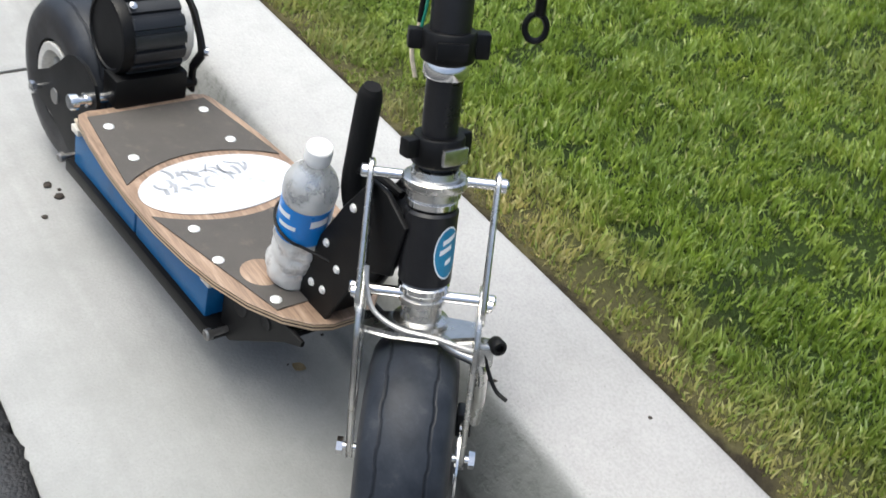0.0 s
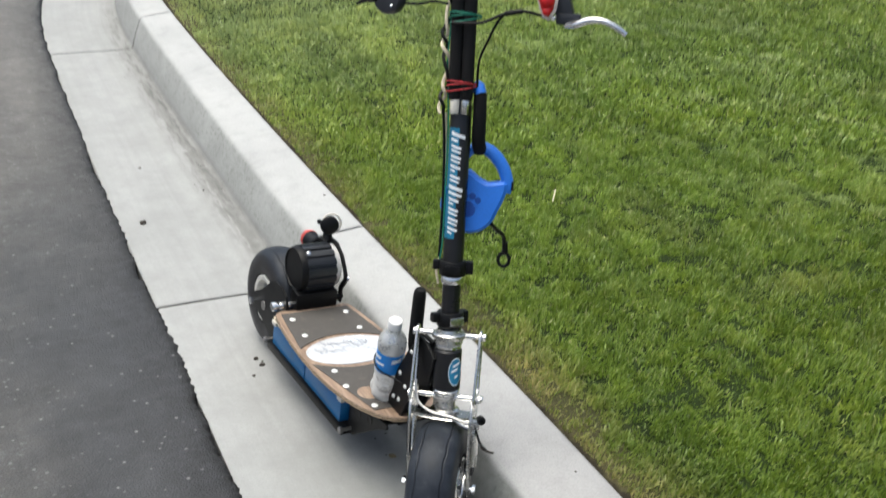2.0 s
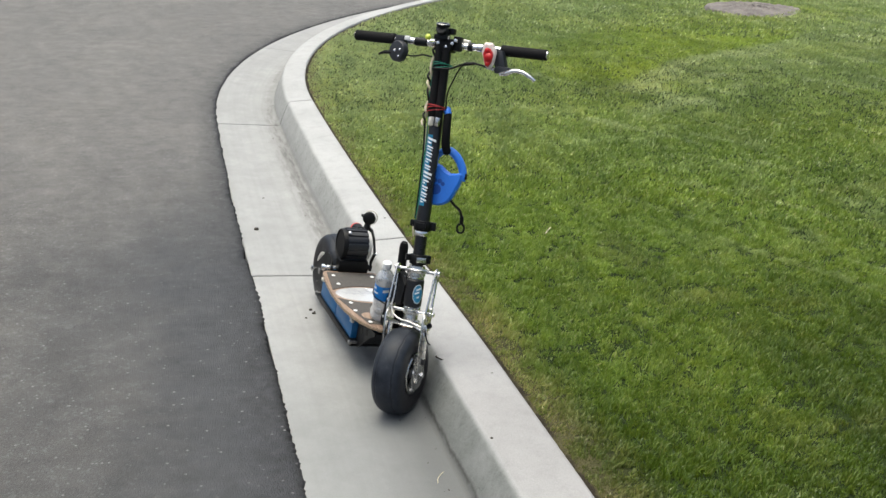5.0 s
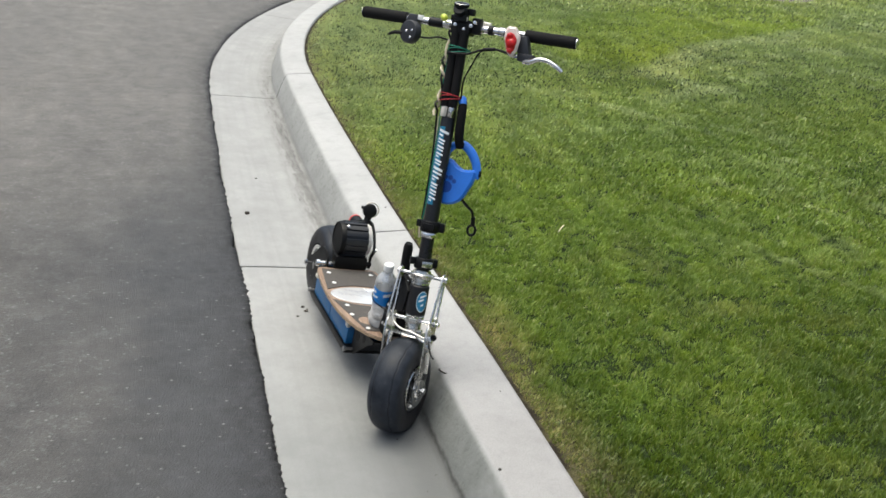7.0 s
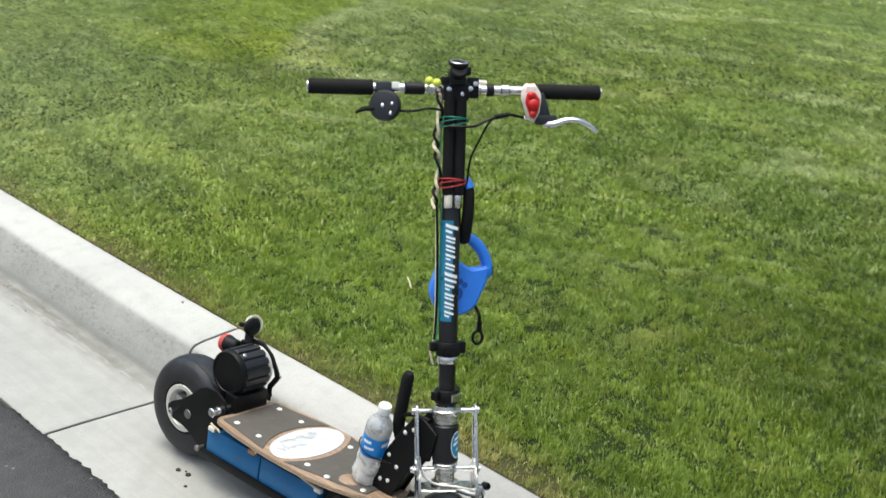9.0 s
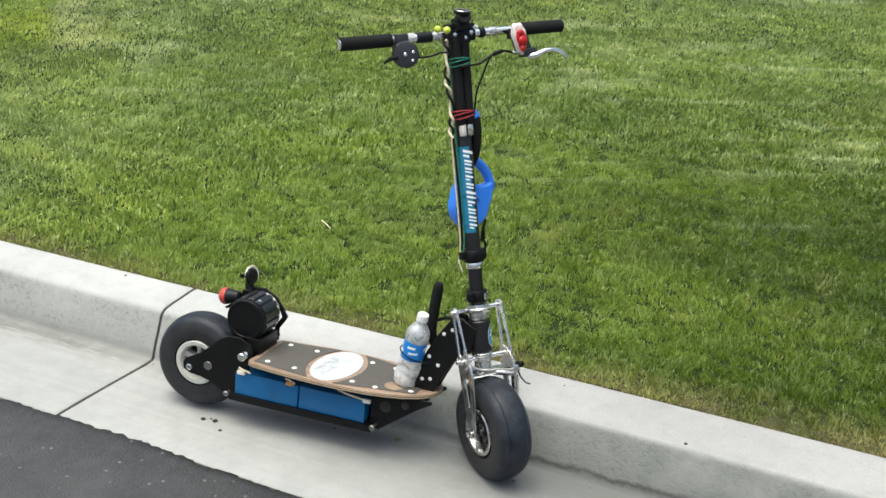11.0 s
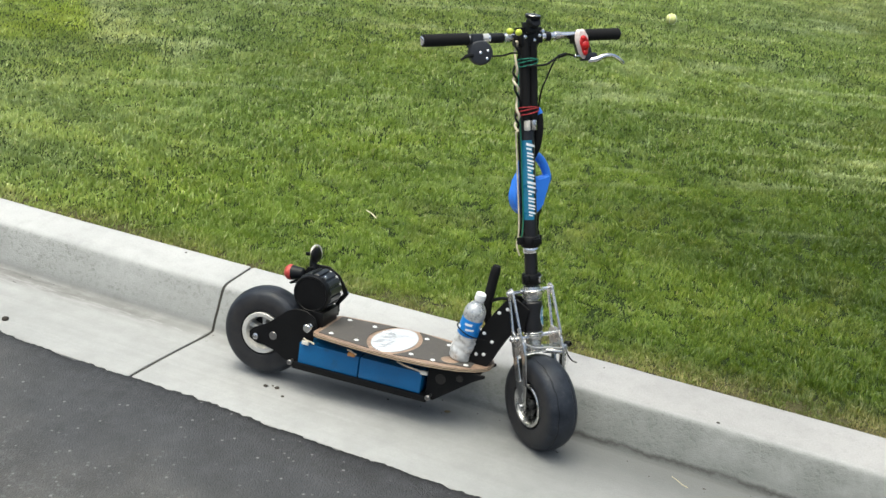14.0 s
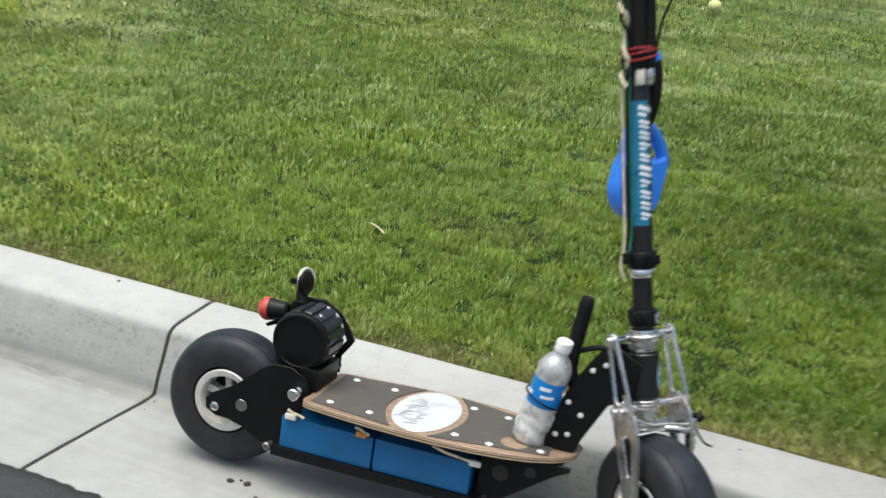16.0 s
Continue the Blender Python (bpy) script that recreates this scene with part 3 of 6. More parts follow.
TAN = surface("tan_wire_insulation", (0.74, 0.64, 0.48), 0.5, 0.0, 0.35, 90, 60, 0.1)
COPPER = surface("orange_wire_insulation", (0.48, 0.22, 0.06), 0.5, 0.0, 0.3, 90, 60, 0.1)
CABLE = surface("grey_cable_housing", (0.48, 0.47, 0.46), 0.35, 0.6, 0.15)
LABEL = surface("blue_bottle_label", (0.015, 0.20, 0.60), 0.30, 0.0, 0.12, 200, 30, 0.05)
# dirt in the curb joints, also the painted shade of the plate holes
DARKFILL = surface("joint_dirt_hole_shade", (0.03, 0.027, 0.023), 0.95, 0.0, 0.4, 200, 12, 0.4)
LITTER = surface("dark_organic_litter", (0.035, 0.028, 0.022), 0.9, 0.0, 0.4, 200, 40, 0.3)
DRYLEAF = surface("dry_leaf", (0.20, 0.155, 0.085), 0.8, 0.0, 0.3, 150, 40, 0.3)
STRAW = surface("dry_straw", (0.62, 0.56, 0.38), 0.8, 0.0, 0.2, 150, 40, 0.2)
FELT = surface("yellow_green_felt", (0.66, 0.67, 0.27), 0.9, 0.0, 0.15, 400, 60, 0.6)
MULCH = surface("grey_brown_mulch", (0.165, 0.148, 0.138), 0.95, 0.0, 0.5, 70, 9, 0.9)
for _m in (BLACK, FOAM, PLASTIC, TYRE):
    _m.node_tree.nodes["Principled BSDF"].inputs["Specular IOR Level"].default_value = 0.22


# ---- mesh tools ----
def finish(bm, name, material, angle=38):
    me = bpy.data.meshes.new(name)
    bmesh.ops.recalc_face_normals(bm, faces=bm.faces)
    bm.to_mesh(me)
    bm.free()
    me.materials.append(material)
    me.polygons.foreach_set("use_smooth", [True] * len(me.polygons))
    me.set_sharp_from_angle(angle=radians(angle))
    return me


def part(name, bm, material, parent, label="", m=None):
    """Links a bmesh as one mesh object under a thing or a part; m places it in the thing's own space."""
    if m is not None:
        bm.transform(m)
    ob = new(name, finish(bm, name, material))
    ob.parent = parent
    if label:
        tagged(ob, label)
    return ob


def thing(name, label, category, m=None, kind="", group=""):
    ob = new(name)
    ob.empty_display_size = 0.05
    if m is not None:
        ob.matrix_world = m
    return tagged(ob, label, category, group, kind)


def frame_of(axis):
    z = Vector(axis).normalized()
    x = z.orthogonal().normalized()
    if abs(z.z) < 0.9:
        x = Vector((0, 0, 1)).cross(z).normalized()
    return x, z.cross(x), z


def lathe(bm, origin, axis, prof, n=28, start=0.0):
    """Turns a profile of (height, radius) about an axis; keeps angle and profile place as UV."""
    x, y, z = frame_of(axis)
    o = Vector(origin)
    uv = bm.loops.layers.uv.verify()
    rings = []
    for h, r in prof:
        if r < 1e-6:
            rings.append([bm.verts.new(o + z * h)])
        else:
            rings.append([bm.verts.new(o + z * h + (x * math.cos(start + i * math.tau / n) + y * math.sin(start + i * math.tau / n)) * r) for i in range(n)])
    k = max(1, len(prof) - 1)
    for j in range(len(prof) - 1):
        a, b = rings[j], rings[j + 1]
        for i in range(n):
            i2 = (i + 1) % n
            u0, u1 = i / n, (i + 1) / n
            if len(a) > 1 and len(b) > 1:
                f, us = bm.faces.new((a[i], a[i2], b[i2], b[i])), ((u0, j / k), (u1, j / k), (u1, (j + 1) / k), (u0, (j + 1) / k))
            elif len(b) > 1:
                f, us = bm.faces.new((a[0], b[i2], b[i])), ((u0, j / k), (u1, (j + 1) / k), (u0, (j + 1) / k))
            elif len(a) > 1:
                f, us = bm.faces.new((a[i], a[i2], b[0])), ((u0, j / k), (u1, j / k), (u0, (j + 1) / k))
            else:
                continue
            for lp, c in zip(f.loops, us):
                lp[uv].uv = c
    return bm


def rod(bm, a, b, r, r2=None, n=18, edge=None):
    """A solid round bar with slightly rounded ends."""
    a, b = Vector(a), Vector(b)
    length = (b - a).length
    r2 = r if r2 is None else r2
    e = min(r, r2, length / 2) * 0.22 if edge is None else edge
    return lathe(bm, a, b - a, [(0, 0), (0, r - e), (e, r), (length - e, r2), (length, r2 - e), (length, 0)], n)


def smooth_line(pts, k=6):
    p = [Vector(q) for q in pts]
    p = [p[0] * 2 - p[1]] + p + [p[-1] * 2 - p[-2]]
    out = []
    for i in range(1, len(p) - 2):
        for j in range(k):
            t = j / k
            a, b, c, d = p[i - 1:i + 3]
            out.append(0.5 * (2 * b + (c - a) * t + (2 * a - 5 * b + 4 * c - d) * t * t + (3 * b - a - 3 * c + d) * t ** 3))
    out.append(p[-2])
    return out


def hose(bm, pts, r, n=8, k=6, radii=None):
    """A round bar bent along a smooth line. radii: one for each given point."""
    line = smooth_line(pts, k)
    rr = [r] * len(line)
    if radii:
        rr = [float(np.interp(i / k, range(len(radii)), radii)) for i in range(len(line))]
    t = (line[1] - line[0]).normalized()
    x = t.orthogonal().normalized()
    rings = []
    for i, q in enumerate(line):
        t2 = (line[min(i + 1, len(line) - 1)] - line[max(i - 1, 0)]).normalized()
        x = (x - t2 * x.dot(t2)).normalized()
        y = t2.cross(x)
        rings.append([bm.verts.new(q + (x * math.cos(j * math.tau / n) + y * math.sin(j * math.tau / n)) * rr[i]) for j in range(n)])
    for a, b in zip(rings, rings[1:]):
        for j in range(n):
            bm.faces.new((a[j], a[(j + 1) % n], b[(j + 1) % n], b[j]))
    bm.faces.new(rings[0][::-1])
    bm.faces.new(rings[-1])
    return bm


def block(bm, c, s, bevel=0.002, m=None):
    """A box of centre c and size s with softened edges."""
    r = bmesh.ops.create_cube(bm, size=1.0, matrix=Matrix.Translation(c) @ Matrix.Diagonal((*s, 1)))
    if bevel:
        es = list({e for v in r["verts"] for e in v.link_edges})
        g = bmesh.ops.bevel(bm, geom=es, offset=min(bevel, min(s) * 0.4), segments=2, profile=0.6, affect="EDGES")
        vs = list({v for f in g["faces"] for v in f.verts} | {v for v in r["verts"] if v.is_valid})
    else:
        vs = r["verts"]
    if m is not None:
        bmesh.ops.transform(bm, matrix=m, verts=[v for v in vs if v.is_valid])
    return bm


def slab(bm, outline, lo, hi, m=None, chamfer=0.0, hole=None):
    """A flat plate: an outline in x and y between two heights, with chamfered rims; hole: an inner outline of as many points."""
    def loop(pts, z, inset=0.0):
        out = []
        k = len(pts)
        for i in range(k):
            p = Vector((*pts[i], 0))
            if inset:
                a, b = Vector((*pts[i - 1], 0)), Vector((*pts[(i + 1) % k], 0))
                nrm = (b - a).cross(Vector((0, 0, 1))).normalized()
                p -= nrm * inset
            out.append(bm.verts.new((m or Matrix()) @ Vector((p.x, p.y, z))))
        return out
    c = chamfer
    sets = []
    for pts, sgn in ((outline, 1), (hole, -1)):
        if pts is None:
            continue
        rows = [loop(pts, lo, c * sgn), loop(pts, lo + c), loop(pts, hi - c), loop(pts, hi, c * sgn)] if c else [loop(pts, lo), loop(pts, hi)]
        for a, b in zip(rows, rows[1:]):
            for i in range(len(pts)):
                j = (i + 1) % len(pts)
                bm.faces.new((a[i], a[j], b[j], b[i]) if sgn > 0 else (a[j], a[i], b[i], b[j]))
        sets.append((rows[0], rows[-1]))
    if hole is None:
        bm.faces.new(sets[0][0][::-1])
        bm.faces.new(sets[0][1])
    else:
        k = len(outline)
        for (a, b), flip in (((sets[0][0], sets[1][0]), True), ((sets[0][1], sets[1][1]), False)):
            for i in range(k):
                j = (i + 1) % k
                bm.faces.new((a[j], a[i], b[i], b[j]) if flip else (a[i], a[j], b[j], b[i]))
    return bm


def capsule(p, q, ra, rb, n=9):
    """The outline round two circles, as points in a plane."""
    p, q = Vector(p), Vector(q)
    a = math.atan2(*(q - p).yx)
    out = [(q.x + rb * math.cos(a - math.pi / 2 + i * math.pi / (n - 1)), q.y + rb * math.sin(a - math.pi / 2 + i * math.pi / (n - 1))) for i in range(n)]
    out += [(p.x + ra * math.cos(a + math.pi / 2 + i * math.pi / (n - 1)), p.y + ra * math.sin(a + math.pi / 2 + i * math.pi / (n - 1))) for i in range(n)]
    return out


def bolt(bm, at, axis, r=0.005, h=0.004):
    lathe(bm, at, axis, [(0, r * 1.35), (h * 0.3, r * 1.35), (h * 0.35, r), (h * 0.9, r), (h, r * 0.75), (h, 0)], 10)
    return bm


# ---- the curb line ----
JOINT = Vector((-0.275, -0.326))
ALONG = Vector((1, 0.045)).normalized()
INWARD = Vector((-ALONG.y, ALONG.x))
BEND_START, BEND_RADIUS, BEND_TURN = -2.6, 6.3, radians(80)
BEND_END = BEND_START - BEND_RADIUS * BEND_TURN
BEND_CENTRE = JOINT + ALONG * BEND_START + INWARD * BEND_RADIUS


def turned(v, a):
    return Vector((v.x * math.cos(a) - v.y * math.sin(a), v.x * math.sin(a) + v.y * math.cos(a)))


def eased(stops, values):
    """A smooth curve along the curb through a few stops."""
    xs = np.arange(-14, 8, 0.05)
    k = np.exp(-(np.arange(-20, 21) * 0.05 / 0.38) ** 2)
    ys = np.convolve(np.pad(np.interp(xs, stops, values), 20, mode="edge"), k / k.sum(), mode="valid")
    return xs, ys


# the curb was cast a little out of line: how far its outer edge strays, and how wide it is against its mean
STRAY = eased((-6.5, -4.5, -3, -2, -1, -0.5, 0, 0.5, 1, 2), (0.0, -0.02, -0.028, -0.032, -0.027, -0.020, -0.005, 0.005, 0.015, 0.020))
WIDTH = eased((-3.5, -2.5, -1.7, -1, -0.5, 0, 0.5, 1, 1.5, 2.1), (0.925, 0.925, 0.948, 0.975, 0.995, 1.006, 1.035, 1.070, 1.092, 1.135))


def flare(s):
    return np.interp(s, *WIDTH)


def stray(s):
    return np.interp(s, *STRAY)


def curb_point(s, d):
    """The place s metres along the outer edge of the gutter and d metres towards the lawn."""
    if d > 0:
        d = d * float(flare(s))
    d = d + float(stray(s))
    if s >= BEND_START:
        return JOINT + ALONG * s + INWARD * d
    a = -min(BEND_START - s, BEND_START - BEND_END) / BEND_RADIUS
    n = turned(INWARD, a)
    p = BEND_CENTRE - n * (BEND_RADIUS - d)
    if s < BEND_END:
        p += turned(ALONG, a) * (s - BEND_END)
    return p


def across(x, y):
    """Distance behind the gutter's outer edge, for arrays of places."""
    px, py = x - JOINT.x, y - JOINT.y
    s = px * ALONG.x + py * ALONG.y
    d1 = px * INWARD.x + py * INWARD.y
    cx, cy = x - BEND_CENTRE.x, y - BEND_CENTRE.y
    d2 = BEND_RADIUS - np.hypot(cx, cy)
    n3 = turned(INWARD, -BEND_TURN)
    d3 = BEND_RADIUS + cx * n3.x + cy * n3.y
    along3 = cx * turned(ALONG, -BEND_TURN).x + cy * turned(ALONG, -BEND_TURN).y
    swept = np.arctan2(-(cx * ALONG.x + cy * ALONG.y), -(cx * INWARD.x + cy * INWARD.y))
    run = np.where(s >= BEND_START, s, BEND_START - BEND_RADIUS * np.clip(swept, 0, BEND_TURN))
    out = np.where(s >= BEND_START, d1, d2)
    out = np.where((s < BEND_START) & (along3 < 0), d3, out)
    out = np.where((s >= BEND_START) & (along3 < 0), np.minimum(d1, d3), out) - stray(run)
    return np.where(out > 0, out / flare(run), out)


def lawn_height(x, y):
    d = across(x, y)
    rise = np.clip(d - 0.9, 0, None)
    h = 0.122 + 0.052 * np.minimum(rise, 7) + 0.02 * np.clip(rise - 7, 0, 40)
    h = h + 0.012 * np.sin(x * 1.3 + 0.6) * np.sin(y * 1.1) * np.clip(rise, 0, 1) + 0.05 * np.sin(x * 0.43 + 1.0) * np.sin(y * 0.37) * np.clip(rise / 4, 0, 1)
    return np.where(d < 0.55, -0.16, h)


def sheet(name, xs, ys, zfun, material):
    X, Y = np.meshgrid(xs, ys, indexing="ij")
    Z = zfun(X, Y)
    nx, ny = X.shape
    v = np.stack([X, Y, Z], -1).reshape(-1, 3)
    i = (np.arange(nx - 1)[:, None] * ny + np.arange(ny - 1)[None, :]).ravel()
    f = np.stack([i, i + ny, i + ny + 1, i + 1], 1)
    me = mesh_from(name, v, [(4, f)])
    me.materials.append(material)
    a = me.attributes.new("across", "FLOAT", "POINT")
    a.data.foreach_set("value", across(v[:, 0], v[:, 1]).astype(np.float32))
    return me


def mesh_from(name, verts, groups, smooth=True):
    """A mesh from arrays: groups of (corners a face, faces)."""
    me = bpy.data.meshes.new(name)
    me.vertices.add(len(verts))
    me.vertices.foreach_set("co", np.asarray(verts, np.float32).ravel())
    loops = np.concatenate([f.ravel() for k, f in groups]).astype(np.int32)
    sizes = np.concatenate([np.full(len(f), k) for k, f in groups]).astype(np.int32)
    me.loops.add(len(loops))
    me.loops.foreach_set("vertex_index", loops)
    me.polygons.add(len(sizes))
    me.polygons.foreach_set("loop_start", np.concatenate([[0], np.cumsum(sizes)[:-1]]).astype(np.int32))
    if smooth:
        me.polygons.foreach_set("use_smooth", np.ones(len(sizes), bool))
    me.update(calc_edges=True)
    return me


# ---- ground, road, gutter and curb ----
def spaced(lo, hi, step, far):
    a = list(np.arange(lo, hi + 1e-6, step))
    g, w = step, hi
    while w < far:
        g *= 1.35
        w += g
        a.append(w)
    g, w = step, lo
    while w > -far:
        g *= 1.35
        w -= g
        a.insert(0, w)
    return np.array(a)


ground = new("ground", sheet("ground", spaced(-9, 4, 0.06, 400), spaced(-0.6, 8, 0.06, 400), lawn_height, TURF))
tagged(ground, "mown green lawn rising gently behind the curb", "lawn", kind="structure")


def build_road():
    ss = list(np.arange(-60, -6, 0.5)) + list(np.arange(-6, -3, 0.06)) + list(np.arange(-3, 2.6, 0.008)) + list(np.arange(2.6, 60, 0.5))
    cols = (0.0, 0.003, 0.012, 0.05, 0.14, 0.3, 0.7, 1.5, 3, 6, 14, 40, 120)
    hs = (-0.03, 0.004, 0.010, 0.011, 0.012, 0.013, 0.016, 0.022, 0.035, 0.06, 0.1, 0.1, 0.1)
    v, dd = [], []
    for s in ss:
        rag = 0.014 * noise.noise((s * 2.3, 0, 0)) + 0.010 * noise.noise((s * 11, 3, 0)) + 0.008 * noise.noise((s * 38, 7, 0)) + 0.006 * noise.noise((s * 85, 13, 0)) + 0.02 * max(0, noise.noise((s * 6, 11, 0)) - 0.2)
        for c, h in zip(cols, hs):
            p = curb_point(s, (rag if c < 0.1 else 0) - c + 0.002)
            v.append((p.x, p.y, h + (0.0025 * noise.noise((s * 20, c * 20, 5)) if 0 < c < 2 else 0)))
            dd.append(-c)
    n, k = len(ss), len(cols)
    i = (np.arange(n - 1)[:, None] * k + np.arange(k - 1)[None, :]).ravel()
    me = mesh_from("road", np.array(v), [(4, np.stack([i, i + 1, i + k + 1, i + k], 1))])
    me.materials.append(ASPHALT)
    me.attributes.new("across", "FLOAT", "POINT").data.foreach_set("value", np.array(dd, np.float32))
    return tagged(new("road", me), "worn grey asphalt road with a ragged dark edge", "road", kind="structure")


road = build_road()

PROFILE = ((0.0, -0.14), (0.0, 0.000), (0.006, 0.005), (0.10, 0.001), (0.22, -0.006), (0.32, -0.0125), (0.360, -0.0140), (0.394, -0.0136), (0.4010, -0.0100), (0.4042, -0.002), (0.4083, 0.011),
           (0.4150, 0.031), (0.4290, 0.062), (0.4420, 0.090), (0.4510, 0.1095), (0.4550, 0.1170), (0.4600, 0.1228), (0.4665, 0.1272), (0.475, 0.1300), (0.50, 0.133), (0.56, 0.1365),
           (0.607, 0.1390), (0.616, 0.1370), (0.620, 0.130), (0.620, -0.14))


def curb_segment(s0, s1):
    ss = [s0, s0 + 0.004] + list(np.linspace(s0 + 0.02, s1 - 0.02, max(3, int((s1 - s0) / 0.07)))) + [s1 - 0.004, s1]
    v, dd = [], []
    for i, s in enumerate(ss):
        end = i in (0, len(ss) - 1)
        for d, z in PROFILE:
            w = 0.0018 * noise.noise((s * 4, d * 9, 1)) + 0.0012 * noise.noise((s * 17, d * 23, 2))
            chip = (0.0028 * noise.noise((d * 34, s0 if i == 0 else s1, 4)) + 0.0016 * noise.noise((d * 120, s1, 6))) * (1.0 if d < 0.40 else 0.45) if end else 0.0
            p = curb_point(s + chip, d + (1.6 * w if 0.40 < d < 0.48 else 0))
            v.append((p.x, p.y, z + w * 0.5 - (0.0022 if end and z > -0.1 else 0)))
            dd.append(d)
    n, k = len(ss), len(PROFILE)
    i = (np.arange(n - 1)[:, None] * k + np.arange(k - 1)[None, :]).ravel()
    quads = np.stack([i, i + k, i + k + 1, i + 1], 1)
    ends = np.array([list(range(k - 1, -1, -1)), list(range((n - 1) * k, n * k))])
    me = mesh_from("curb_segment", np.array(v), [(4, quads), (k, ends)])
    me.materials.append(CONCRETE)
    me.attributes.new("across", "FLOAT", "POINT").data.foreach_set("value", np.array(dd, np.float32))
    me.set_sharp_from_angle(angle=radians(50))
    return me


curb = tagged(new("curb"), "light grey cast concrete curb and gutter in jointed lengths", "curb", kind="structure")
SPAN = 2.50


def gap(k):
    """Half the width of a joint; the one behind the scooter has opened a little more."""
    return 0.0068 if k == -1 else 0.0052


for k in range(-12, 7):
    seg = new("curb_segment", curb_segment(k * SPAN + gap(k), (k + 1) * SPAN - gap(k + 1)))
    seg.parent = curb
for k in range(-12, 8):
    bm = bmesh.new()
    rows = []
    for ds in (-gap(k) - 0.001, gap(k) + 0.001):
        rows.append([bm.verts.new((*curb_point(k * SPAN + ds, min(max(d, 0.004), 0.612)), z - (0.005 if z > -0.1 else 0))) for d, z in PROFILE])
    for j in range(len(PROFILE) - 1):
        bm.faces.new((rows[0][j], rows[1][j], rows[1][j + 1], rows[0][j + 1]))
    bm.faces.new(rows[0])
    bm.faces.new(rows[1][::-1])
    part("joint_filler", bm, DARKFILL, curb)


# ---- grass ----
def patches(x, y, size, seed):
    """Smooth random values from 0 to 1 over the plan, in lumps of that size."""
    table = np.random.default_rng(seed).random((64, 64))
    u, v = x / size, y / size
    i, j = np.floor(u).astype(int), np.floor(v).astype(int)
    f, g = u - i, v - j
    f, g = f * f * (3 - 2 * f), g * g * (3 - 2 * g)
    i, j, i2, j2 = i % 64, j % 64, (i + 1) % 64, (j + 1) % 64
    return (table[i, j] * (1 - f) + table[i2, j] * f) * (1 - g) + (table[i, j2] * (1 - f) + table[i2, j2] * f) * g


